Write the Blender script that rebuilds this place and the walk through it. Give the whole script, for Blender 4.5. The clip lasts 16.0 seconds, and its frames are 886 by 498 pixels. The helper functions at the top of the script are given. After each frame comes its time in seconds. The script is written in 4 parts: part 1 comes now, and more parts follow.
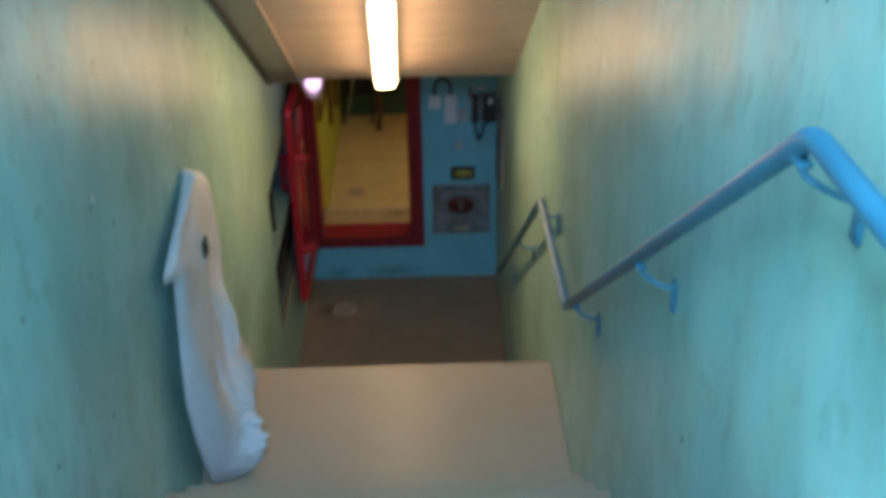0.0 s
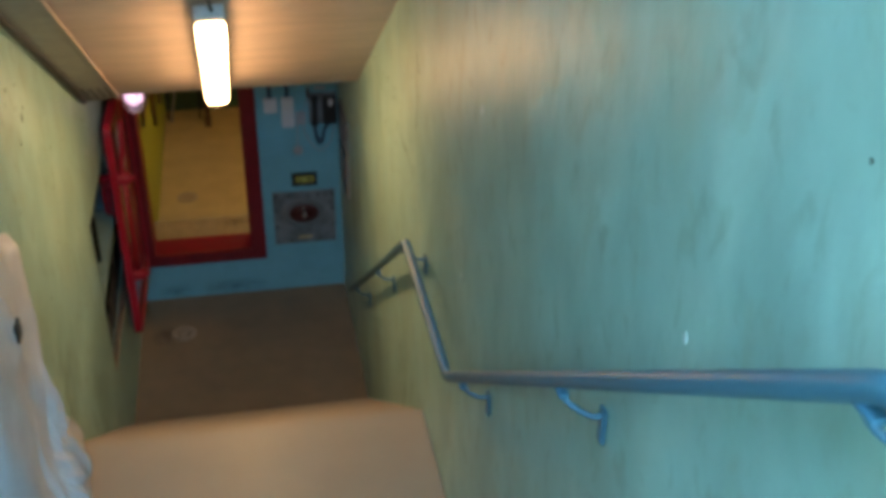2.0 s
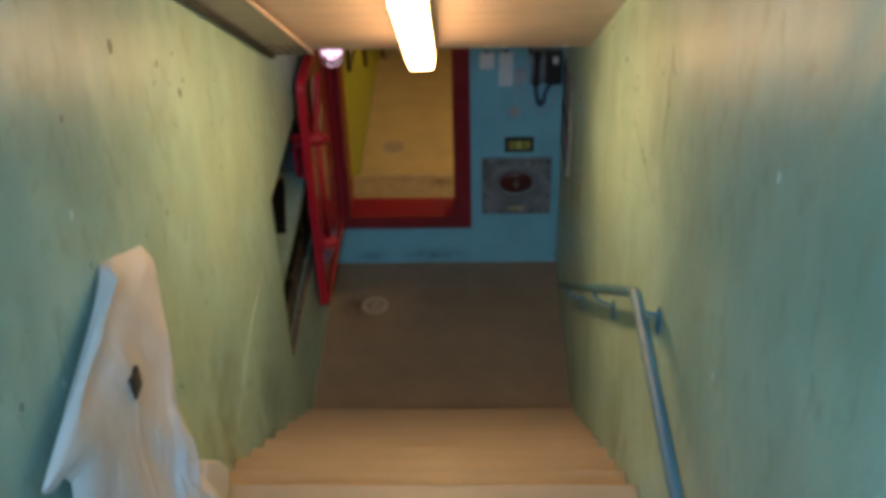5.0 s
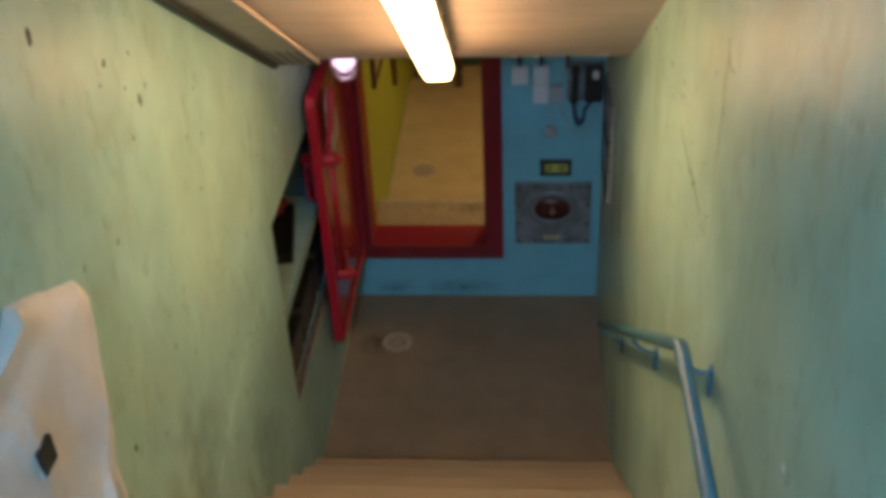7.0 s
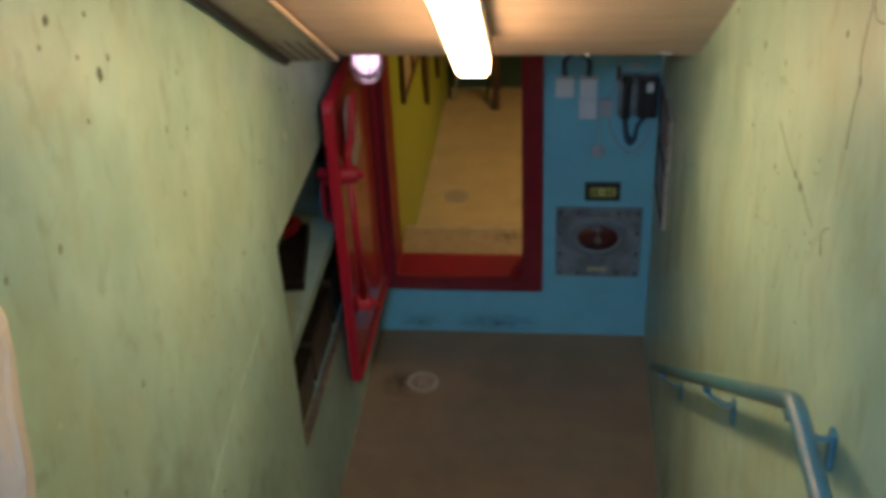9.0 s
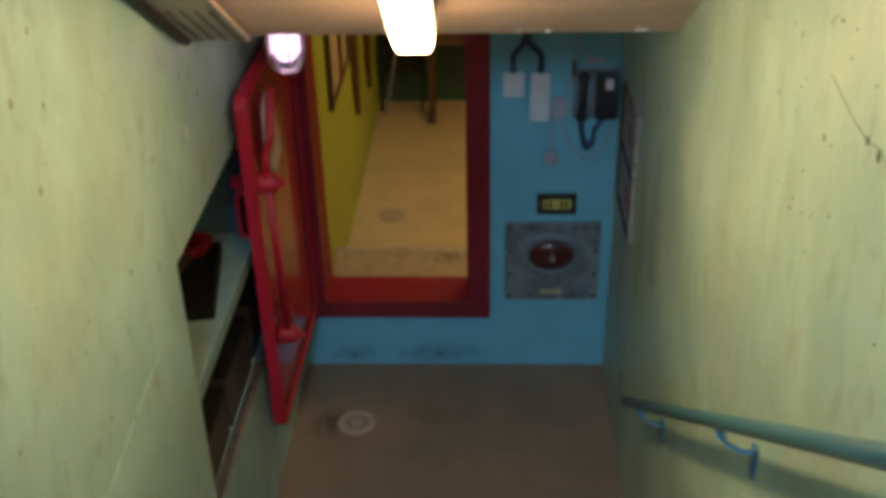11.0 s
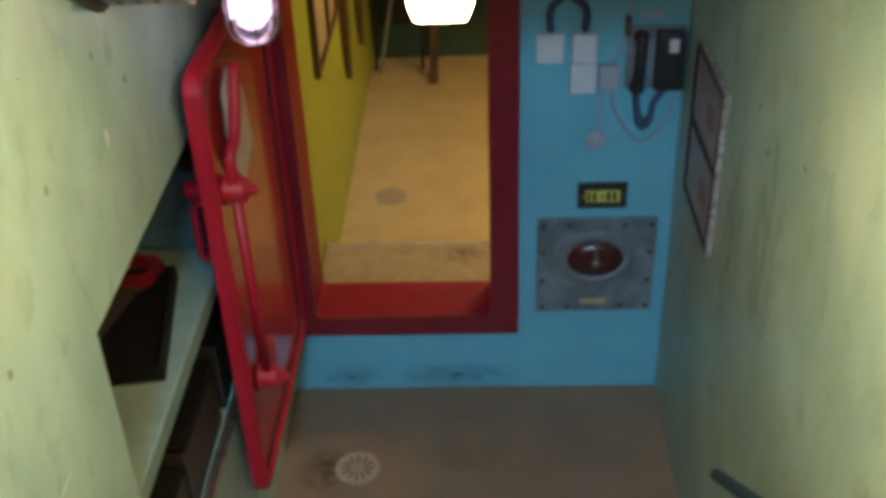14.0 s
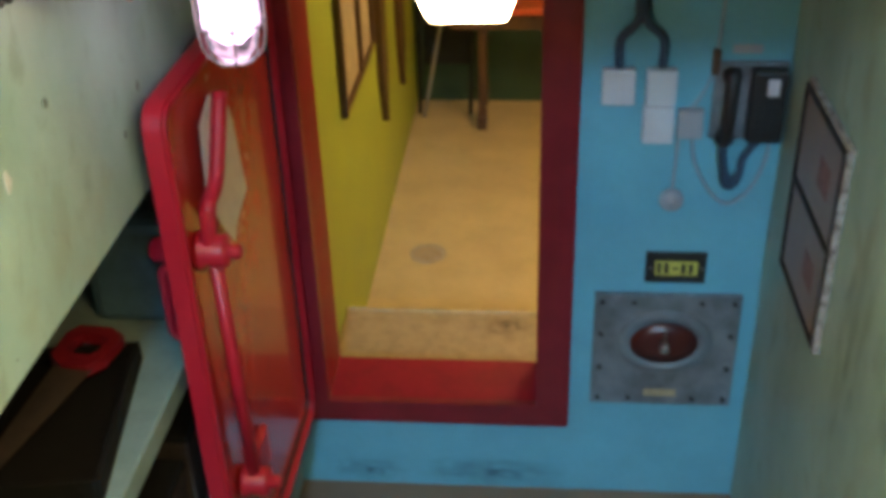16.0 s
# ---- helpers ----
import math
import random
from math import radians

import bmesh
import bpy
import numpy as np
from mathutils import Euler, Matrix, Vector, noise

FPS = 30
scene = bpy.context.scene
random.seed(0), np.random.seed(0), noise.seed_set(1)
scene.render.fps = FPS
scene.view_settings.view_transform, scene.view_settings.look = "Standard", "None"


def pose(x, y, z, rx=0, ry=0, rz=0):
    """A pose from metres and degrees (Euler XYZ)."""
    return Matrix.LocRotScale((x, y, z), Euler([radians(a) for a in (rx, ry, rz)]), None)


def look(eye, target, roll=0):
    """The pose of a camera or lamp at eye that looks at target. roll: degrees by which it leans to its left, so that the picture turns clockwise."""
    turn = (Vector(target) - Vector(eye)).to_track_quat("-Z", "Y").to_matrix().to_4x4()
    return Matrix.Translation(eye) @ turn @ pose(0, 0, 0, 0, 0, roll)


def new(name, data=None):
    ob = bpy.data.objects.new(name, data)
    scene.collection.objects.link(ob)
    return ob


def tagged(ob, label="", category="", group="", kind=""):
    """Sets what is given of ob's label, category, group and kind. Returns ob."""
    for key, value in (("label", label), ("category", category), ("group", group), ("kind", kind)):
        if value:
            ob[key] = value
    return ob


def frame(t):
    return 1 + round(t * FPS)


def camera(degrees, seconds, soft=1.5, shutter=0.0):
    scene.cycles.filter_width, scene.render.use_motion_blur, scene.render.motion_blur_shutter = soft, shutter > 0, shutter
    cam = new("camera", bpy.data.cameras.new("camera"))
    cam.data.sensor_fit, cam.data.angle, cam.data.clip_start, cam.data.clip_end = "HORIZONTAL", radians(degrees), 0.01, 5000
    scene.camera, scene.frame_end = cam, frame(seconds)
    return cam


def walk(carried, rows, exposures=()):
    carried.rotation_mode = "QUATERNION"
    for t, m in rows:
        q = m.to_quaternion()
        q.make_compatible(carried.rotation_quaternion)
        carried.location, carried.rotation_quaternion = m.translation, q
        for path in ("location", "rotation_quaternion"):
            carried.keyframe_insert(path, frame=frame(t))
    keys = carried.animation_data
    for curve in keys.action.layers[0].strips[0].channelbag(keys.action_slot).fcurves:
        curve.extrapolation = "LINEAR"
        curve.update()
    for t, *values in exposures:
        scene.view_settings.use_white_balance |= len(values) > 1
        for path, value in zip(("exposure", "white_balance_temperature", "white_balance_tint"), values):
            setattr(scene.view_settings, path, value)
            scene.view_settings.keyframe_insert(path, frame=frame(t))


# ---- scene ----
cam = camera(44.3, 16.0, soft=4.9, shutter=0.5)
PATH = [
    (0, (-0.005, 0.27, 3.015), (0.031, 2.007, 2.023), -0.9),
    (0.5, (0.056, 0.41, 3.016), (-0.011, 2.08, 1.917), -1.6),
    (1, (0.074, 0.503, 3.031), (0.103, 2.175, 1.934), -0.0),
    (1.5, (0.009, 0.649, 3.002), (0.213, 2.383, 2.028), 0.6),
    (2, (-0.054, 0.873, 3.056), (0.279, 2.543, 2.006), 1.0),
    (2.5, (-0.054, 1.037, 3.033), (0.176, 2.699, 1.945), -0.4),
    (3, (0.015, 1.236, 2.995), (0.081, 2.934, 1.941), 0.1),
    (3.5, (0.049, 1.427, 2.974), (0.037, 3.063, 1.824), -0.0),
    (6, (0.036, 2.143, 2.696), (-0.031, 3.765, 1.527), -1.9),
    (6.5, (0.105, 2.274, 2.599), (-0.03, 3.927, 1.481), -0.5),
    (7, (0.14, 2.389, 2.53), (-0.011, 4.036, 1.406), -3.0),
    (7.5, (0.083, 2.52, 2.41), (0.014, 4.17, 1.281), -1.4),
    (8, (0.054, 2.653, 2.333), (-0.059, 4.3, 1.204), -2.7),
    (8.5, (0.08, 2.803, 2.209), (-0.154, 4.489, 1.16), -1.3),
    (9, (0.095, 2.898, 2.132), (-0.117, 4.579, 1.069), -2.9),
    (11.5, (-0.034, 3.563, 1.629), (-0.114, 5.291, 0.624), -1.2),
    (12, (-0.072, 3.681, 1.533), (-0.19, 5.418, 0.549), -2.4),
    (12.5, (-0.054, 3.865, 1.453), (-0.194, 5.619, 0.501), -1.3),
    (13, (-0.068, 4.02, 1.408), (-0.228, 5.731, 0.385), -1.7),
    (13.5, (-0.144, 4.266, 1.417), (-0.193, 5.939, 0.322), -1.7),
    (14, (-0.131, 4.443, 1.415), (-0.205, 6.107, 0.308), -2.3),
    (14.5, (-0.096, 4.613, 1.39), (-0.233, 6.243, 0.239), -0.9),
    (15, (-0.115, 4.766, 1.28), (-0.191, 6.439, 0.188), 0.5),
    (15.5, (-0.151, 4.934, 1.199), (-0.221, 6.61, 0.11), -2.5),
    (16, (-0.12, 5.069, 1.103), (-0.286, 6.775, 0.073), -1.9),
]
walk(cam, [(t, look(eye, target, roll)) for t, eye, target, roll in PATH], exposures=[
    (0, 0.05, 6300, 11), (1.0, 0.0, 6600, 12.5), (2.0, -0.05, 7250, 15), (3.5, 0.05, 7600, 16.5), (6, 0.22, 7000, 15),
    (9, 0.18, 6750, 13.5), (12.5, 0.66, 6400, 10), (14.5, 1.08, 6300, 9.5), (16, 1.3, 6300, 10)])


# ---- world and lights ----
world = bpy.data.worlds.new("world")
scene.world = world
world.use_nodes = True
world.node_tree.nodes["Background"].inputs[0].default_value = (0.5, 0.6, 0.7, 1)
world.node_tree.nodes["Background"].inputs[1].default_value = 0.02

XL, XR = -0.94, 0.585          # stairwell side walls
FLOOR, TOP = -1.645, 1.674     # lower lobby, upper hall
RISE1, GO1, RISE2, GO2 = 0.186, 0.25, 0.1828, 0.235
Y1, Y2, YEND = 3.45, 4.45, 7.98  # landing from Y1 to Y2, end wall
SLOPE, YC, ZC = 0.64, 6.66, 0.60   # stair ceiling: low edge and pitch
LOBBY_CEIL, HALL_CEIL = 0.66, 4.05


def ceil_z(y):
    return ZC + SLOPE * (YC - y)


# ---- materials ----
def mat(name, base, rough=0.5, metal=0.0, vary=0.15, size=6.0, grain=60.0, bump=0.15, stretch=(1, 1, 1), second=None, emit=None, coat=0.0, dist=0.02, spec=0.5, marks=False):
    m = bpy.data.materials.new(name)
    m.use_nodes = True
    nt = m.node_tree
    b = nt.nodes["Principled BSDF"]
    N, L = nt.nodes.new, nt.links.new
    b.inputs["Metallic"].default_value = metal
    b.inputs["Coat Weight"].default_value = coat
    b.inputs["Specular IOR Level"].default_value = spec
    if emit:
        b.inputs["Base Color"].default_value = (*base, 1)
        b.inputs["Emission Color"].default_value = (*emit[0], 1)
        b.inputs["Emission Strength"].default_value = emit[1]
        return m
    co = N("ShaderNodeTexCoord")
    mp = N("ShaderNodeMapping")
    mp.inputs["Scale"].default_value = stretch
    geo = N("ShaderNodeNewGeometry")
    L(geo.outputs["Position"], mp.inputs[0])
    big, fine = N("ShaderNodeTexNoise"), N("ShaderNodeTexNoise")
    big.inputs["Scale"].default_value, big.inputs["Detail"].default_value = size, 5
    big.inputs["Roughness"].default_value = 0.6
    fine.inputs["Scale"].default_value, fine.inputs["Detail"].default_value = grain, 3
    L(mp.outputs[0], big.inputs[0])
    L(mp.outputs[0], fine.inputs[0])
    ramp = N("ShaderNodeValToRGB")
    other = second or tuple(c * (1 - 2 * vary) for c in base)
    ramp.color_ramp.elements[0].position, ramp.color_ramp.elements[0].color = 0.36, (*other, 1)
    ramp.color_ramp.elements[1].position, ramp.color_ramp.elements[1].color = 0.62, (*base, 1)
    L(big.outputs[0], ramp.inputs[0])
    mix = N("ShaderNodeMix")
    mix.data_type, mix.blend_type = "RGBA", "OVERLAY"
    mix.inputs[0].default_value = vary
    L(ramp.outputs[0], mix.inputs[6])
    L(fine.outputs[0], mix.inputs[7])
    colour = mix.outputs[2]
    if marks:
        # brushed smears, worn pale and dull, longer than wide
        for scale, lo, hi, share, tone in ((3.2, 0.46, 0.66, 0.50, (0.21, 0.35, 0.315)), (3.6, 0.50, 0.68, 0.42, (0.44, 0.60, 0.52)), (14.0, 0.57, 0.70, 0.45, (0.17, 0.25, 0.19)), (2.6, 0.50, 0.66, 0.30, (0.30, 0.38, 0.28)), (8.0, 0.58, 0.70, 0.35, (0.25, 0.30, 0.20))):
            sm_map, sm_noise, sm_range, sm_mix = N("ShaderNodeMapping"), N("ShaderNodeTexNoise"), N("ShaderNodeMapRange"), N("ShaderNodeMix")
            sm_map.inputs["Location"].default_value = (scale, 2.3 * scale, 0.4 * scale)
            sm_map.inputs["Rotation"].default_value = (0.35, 0, 0)
            sm_map.inputs["Scale"].default_value = (1, 1, 0.6)
            sm_noise.inputs["Scale"].default_value, sm_noise.inputs["Detail"].default_value = scale, 6
            sm_noise.inputs["Distortion"].default_value = 0.4
            sm_range.inputs[1].default_value, sm_range.inputs[2].default_value, sm_range.inputs[4].default_value = lo, hi, share
            L(geo.outputs["Position"], sm_map.inputs[0])
            L(sm_map.outputs[0], sm_noise.inputs[0])
            L(sm_noise.outputs[0], sm_range.inputs[0])
            sm_mix.data_type = "RGBA"
            L(sm_range.outputs[0], sm_mix.inputs[0])
            L(colour, sm_mix.inputs[6])
            sm_mix.inputs[7].default_value = (*tone, 1)
            colour = sm_mix.outputs[2]
        # sparse dark chips, pale scrapes and broad dull patches in old paint
        for scale, limit, gate, tone in ((4.5, 0.065, 0.64, (0.09, 0.10, 0.07)), (11.0, 0.09, 0.80, (0.14, 0.16, 0.12)), (3.6, 0.04, 0.7, (0.42, 0.55, 0.50))):
            vo = N("ShaderNodeTexVoronoi")
            vo.inputs["Scale"].default_value = scale
            warp = N("ShaderNodeMapping")
            warp.inputs["Location"].default_value = (scale, 0.3 * scale, 0.7)
            warp.inputs["Scale"].default_value = (1.5, 1.5, 1.2)
            L(geo.outputs["Position"], warp.inputs[0])
            L(warp.outputs[0], vo.inputs["Vector"])
            near = N("ShaderNodeMath")
            near.operation = "LESS_THAN"
            near.inputs[1].default_value = limit
            L(vo.outputs["Distance"], near.inputs[0])
            pick = N("ShaderNodeSeparateColor")
            L(vo.outputs["Color"], pick.inputs[0])
            rare = N("ShaderNodeMath")
            rare.operation = "GREATER_THAN"
            rare.inputs[1].default_value = gate
            L(pick.outputs[0], rare.inputs[0])
            both = N("ShaderNodeMath")
            both.operation = "MULTIPLY"
            L(near.outputs[0], both.inputs[0])
            L(rare.outputs[0], both.inputs[1])
            soft_mix = N("ShaderNodeMath")
            soft_mix.operation = "MULTIPLY"
            soft_mix.inputs[1].default_value = 0.75
            L(both.outputs[0], soft_mix.inputs[0])
            mk = N("ShaderNodeMix")
            mk.data_type = "RGBA"
            L(soft_mix.outputs[0], mk.inputs[0])
            L(colour, mk.inputs[6])
            mk.inputs[7].default_value = (*tone, 1)
            colour = mk.outputs[2]
    L(colour, b.inputs["Base Color"])
    rr = N("ShaderNodeMapRange")
    rr.inputs[3].default_value, rr.inputs[4].default_value = rough * 0.75, min(1, rough * 1.25)
    L(big.outputs[0], rr.inputs[0])
    L(rr.outputs[0], b.inputs["Roughness"])
    add = N("ShaderNodeMath")
    add.operation = "MULTIPLY_ADD"
    add.inputs[1].default_value = 0.25
    L(fine.outputs[0], add.inputs[0])
    L(big.outputs[0], add.inputs[2])
    bp = N("ShaderNodeBump")
    bp.inputs["Strength"].default_value, bp.inputs["Distance"].default_value = bump, dist
    L(add.outputs[0], bp.inputs["Height"])
    L(bp.outputs[0], b.inputs["Normal"])
    return m


M = {
    "wall": mat("turquoise_gloss_paint", (0.33, 0.52, 0.475), 0.40, vary=0.06, size=3.4, grain=12, bump=0.6, stretch=(1.0, 1.0, 0.7), second=(0.265, 0.43, 0.385), dist=0.018, spec=0.27, marks=True),
    "endwall": mat("blue_wall_paint", (0.15, 0.41, 0.51), 0.5, vary=0.06, size=5, grain=70, bump=0.2, second=(0.13, 0.36, 0.455)),
    "floor": mat("grey_brown_floor_paint", (0.225, 0.163, 0.106), 0.5, spec=0.3, vary=0.14, size=4, grain=90, bump=0.12, second=(0.185, 0.135, 0.089)),
    "step": mat("beige_floor_paint", (0.325, 0.248, 0.18), 0.38, spec=0.17, vary=0.07, size=3, grain=110, bump=0.08, second=(0.305, 0.232, 0.168)),
    "ceil": mat("cream_ceiling_paint", (0.58, 0.45, 0.385), 0.5, vary=0.1, size=4, grain=40, bump=0.3, stretch=(0.6, 3, 3)),
    # wall green made darker, so the shelf carries the recess shade as colour
    "shelf": mat("shaded_green_shelf_paint", (0.20, 0.30, 0.265), 0.6, vary=0.12, size=7, bump=0.2, second=(0.15, 0.23, 0.20)),
    "hall": mat("pale_hall_paint", (0.62, 0.68, 0.68), 0.6, vary=0.06, size=4),
    "rail": mat("blue_gloss_enamel", (0.035, 0.15, 0.225), 0.42, vary=0.05, size=12, bump=0.06, coat=0.03),
    "red": mat("red_gloss_enamel", (0.40, 0.009, 0.022), 0.42, vary=0.03, size=9, bump=0.1, coat=0.08, spec=0.4),
    "sill": mat("worn_crimson_sill_enamel", (0.27, 0.006, 0.020), 0.5, vary=0.12, size=10, bump=0.12, spec=0.3),
    "redpanel": mat("worn_red_panel_enamel", (0.42, 0.024, 0.020), 0.25, vary=0.05, size=5, bump=0.12, coat=0.5),
    "darkred": mat("dark_red_frame_enamel", (0.20, 0.010, 0.018), 0.34, vary=0.1, size=8, bump=0.1),
    "gasket": mat("black_rubber", (0.015, 0.012, 0.012), 0.7, vary=0.1),
    "lime": mat("yellow_green_wall_paint", (0.36, 0.42, 0.055), 0.5, vary=0.07, size=4, bump=0.2),
    "tan": mat("tan_floor_paint", (0.52, 0.40, 0.20), 0.4, vary=0.08, size=5, bump=0.1),
    "ledge": mat("worn_concrete_ledge", (0.38, 0.28, 0.15), 0.65, vary=0.25, size=24, grain=120, bump=0.3, second=(0.29, 0.21, 0.11)),
    "green": mat("dark_green_wall_paint", (0.04, 0.09, 0.05), 0.6, vary=0.1, size=4),
    "steel": mat("brushed_grey_steel", (0.24, 0.265, 0.29), 0.45, metal=0.4, vary=0.22, size=9, grain=120, bump=0.12),
    "pan": mat("grey_enamelled_dish", (0.17, 0.19, 0.21), 0.5, metal=0.2, vary=0.1, size=10),
    "maroon": mat("maroon_disc", (0.07, 0.012, 0.010), 0.3, vary=0.1),
    "black": mat("black_plastic", (0.014, 0.014, 0.014), 0.45, vary=0.1),
    "blackbox": mat("matt_black_case", (0.006, 0.007, 0.006), 0.8, vary=0.1, spec=0.2),
    "white": mat("white_plastic", (0.62, 0.60, 0.62), 0.45, vary=0.05),
    "greyplastic": mat("grey_plastic", (0.35, 0.35, 0.38), 0.5, vary=0.06),
    "cable": mat("grey_cable_sheath", (0.25, 0.33, 0.38), 0.5, vary=0.06),
    "conduit": mat("dark_conduit", (0.03, 0.06, 0.10), 0.5, vary=0.1),
    "paper": mat("white_coated_sack", (0.56, 0.545, 0.57), 0.6, vary=0.06, size=5, grain=25, bump=0.12, dist=0.02),
    "note": mat("paper_notice", (0.62, 0.55, 0.48), 0.7, vary=0.06, size=20),
    "brown": mat("brown_stained_wood", (0.10, 0.05, 0.022), 0.5, vary=0.2, size=9, stretch=(4, 4, 0.6)),
    "mount": mat("picture_mount", (0.45, 0.36, 0.24), 0.6, vary=0.15, size=14),
    "print": mat("pink_grey_print", (0.27, 0.26, 0.29), 0.4, vary=0.2, size=16, second=(0.22, 0.22, 0.25)),
    "printred": mat("faded_red_print_mark", (0.27, 0.18, 0.19), 0.6, vary=0.2, size=30),
    "frameblack": mat("dark_metal_frame", (0.025, 0.028, 0.03), 0.4, metal=0.4, vary=0.1),
    "frameworn": mat("worn_white_frame_edge", (0.40, 0.38, 0.35), 0.6, vary=0.4, size=38, second=(0.12, 0.10, 0.08)),
    "tray": mat("galvanised_tray", (0.33, 0.30, 0.26), 0.5, metal=0.1, vary=0.12, size=14),
    "chrome": mat("tarnished_metal_strip", (0.45, 0.42, 0.38), 0.3, metal=0.9, vary=0.15, size=20),
    "grate_rim": mat("pale_grate_rim", (0.40, 0.34, 0.27), 0.45, metal=0.2, vary=0.12, size=30),
    "tandrain": mat("tan_painted_grate", (0.54, 0.42, 0.22), 0.4, vary=0.1, size=20),
    "brass": mat("pale_edge_and_label", (0.55, 0.44, 0.26), 0.45, metal=0.3, vary=0.12, size=20),
    "palechip": mat("bare_plaster_chip", (0.62, 0.70, 0.68), 0.7, vary=0.1, size=30),
    "darkchip": mat("dark_paint_chip", (0.10, 0.125, 0.095), 0.8, vary=0.2, size=40),
    "drain": mat("pale_drain_grate", (0.28, 0.23, 0.18), 0.5, metal=0.2, vary=0.12, size=30),
    "slot": mat("dull_drain_slot", (0.12, 0.095, 0.07), 0.8, vary=0.1),
    "hole": mat("dark_hole", (0.02, 0.015, 0.012), 0.9, vary=0.1),
    "yellow": mat("yellow_letters", (0.55, 0.50, 0.10), 0.5, vary=0.05),
    "orange": mat("orange_red_table_top", (0.55, 0.09, 0.03), 0.35, vary=0.1, size=6),
    "dark": mat("dark_cloth", (0.02, 0.025, 0.03), 0.8, vary=0.2, size=20),
    "bluebox": mat("blue_grey_metal", (0.10, 0.20, 0.26), 0.45, metal=0.2, vary=0.15, size=9),
    "housing": mat("lamp_housing_grey", (0.45, 0.44, 0.42), 0.5, vary=0.06),
    # near-black: holds the recess lining's shade in the base colour; cracks use it too
    "recess": mat("recess_shade_and_crack_dark", (0.05, 0.06, 0.045), 0.7, vary=0.2, size=6),
    "bin": mat("dark_brown_drawer", (0.055, 0.045, 0.035), 0.5, vary=0.25, size=10),
}
M["tube"] = mat("lit_warm_diffuser", (0.9, 0.85, 0.75), emit=((1.0, 0.64, 0.31), 29.0))
M["bulb"] = mat("lit_bulb", (0.9, 0.85, 0.9), emit=((1.0, 0.66, 0.95), 1.7))
M["cool"] = mat("lit_cool_panel", (0.9, 0.95, 1.0), emit=((0.33, 0.66, 1.0), 76.0))
M["roomlamp"] = mat("lit_room_lamp", (0.9, 0.8, 0.6), emit=((1.0, 0.60, 0.26), 16.5))
glass = bpy.data.materials.new("clear_glass")
glass.use_nodes = True
gb = glass.node_tree.nodes["Principled BSDF"]
gb.inputs["Transmission Weight"].default_value = 1.0
gb.inputs["Roughness"].default_value = 0.08
gb.inputs["Base Color"].default_value = (0.97, 0.93, 0.97, 1)
M["glass"] = glass


for thin in "xyz":
    smudge = bpy.data.materials.new("soft_dirt_" + thin)
    smudge.use_nodes = True
    sn, sl = smudge.node_tree.nodes, smudge.node_tree.links
    sp = sn["Principled BSDF"]
    sp.inputs["Base Color"].default_value, sp.inputs["Roughness"].default_value = (0.035, 0.028, 0.02, 1), 0.8
    tc, gm, gr, sno = sn.new("ShaderNodeTexCoord"), sn.new("ShaderNodeMapping"), sn.new("ShaderNodeTexGradient"), sn.new("ShaderNodeTexNoise")
    gm.inputs["Location"].default_value, gm.inputs["Scale"].default_value = [0 if a == thin else -1 for a in "xyz"], [0 if a == thin else 2 for a in "xyz"]
    gr.gradient_type = "SPHERICAL"
    sno.inputs["Scale"].default_value, sno.inputs["Detail"].default_value = 7.0, 8
    sl.new(tc.outputs["Generated"], gm.inputs[0])
    sl.new(gm.outputs[0], gr.inputs[0])
    sl.new(tc.outputs["Generated"], sno.inputs[0])
    sm, sr = sn.new("ShaderNodeMath"), sn.new("ShaderNodeMapRange")
    sm.operation = "MULTIPLY"
    sr.inputs[1].default_value, sr.inputs[2].default_value, sr.inputs[4].default_value = 0.44, 0.68, {"x": 0.26, "y": 0.42, "z": 0.55}[thin]
    sl.new(gr.outputs[1], sm.inputs[0])
    sl.new(sno.outputs[0], sr.inputs[0])
    sl.new(sr.outputs[0], sm.inputs[1])
    sl.new(sm.outputs[0], sp.inputs["Alpha"])
    M["smudge_" + thin] = smudge


# ---- builders ----
def link(name, bm, material, parent=None, label="", smooth=False):
    me = bpy.data.meshes.new(name)
    bmesh.ops.recalc_face_normals(bm, faces=bm.faces)
    bm.to_mesh(me)
    bm.free()
    if smooth:
        for p in me.polygons:
            p.use_smooth = True
    me.materials.append(M[material] if isinstance(material, str) else material)
    ob = new(name, me)
    if parent:
        ob.parent = parent
    if label:
        ob["label"] = label
    return ob


def part(name, bm, material, parent, label="", smooth=False):
    return link(name, bm, material, parent, label, smooth)


def thing(name, label, category, group="", kind="", at=(0, 0, 0)):
    ob = new(name)
    ob.location = at
    ob.empty_display_size = 0.05
    return tagged(ob, label, category, group, kind)


def block(x0, x1, y0, y1, z0, z1, bevel=0.0, bm=None, seg=2, m=None):
    own = bmesh.new()
    bmesh.ops.create_cube(own, size=1)
    bmesh.ops.scale(own, vec=(abs(x1 - x0), abs(y1 - y0), abs(z1 - z0)), verts=own.verts)
    if bevel:
        bmesh.ops.bevel(own, geom=own.edges[:], offset=bevel, segments=seg, affect="EDGES", profile=0.5)
    bmesh.ops.translate(own, vec=((x0 + x1) / 2, (y0 + y1) / 2, (z0 + z1) / 2), verts=own.verts)
    if m:
        bmesh.ops.transform(own, matrix=m, verts=own.verts)
    return merge(bm, own)


def merge(bm, own):
    if bm is None:
        return own
    me = bpy.data.meshes.new("scratch")
    own.to_mesh(me)
    own.free()
    bm.from_mesh(me)
    bpy.data.meshes.remove(me)
    return bm


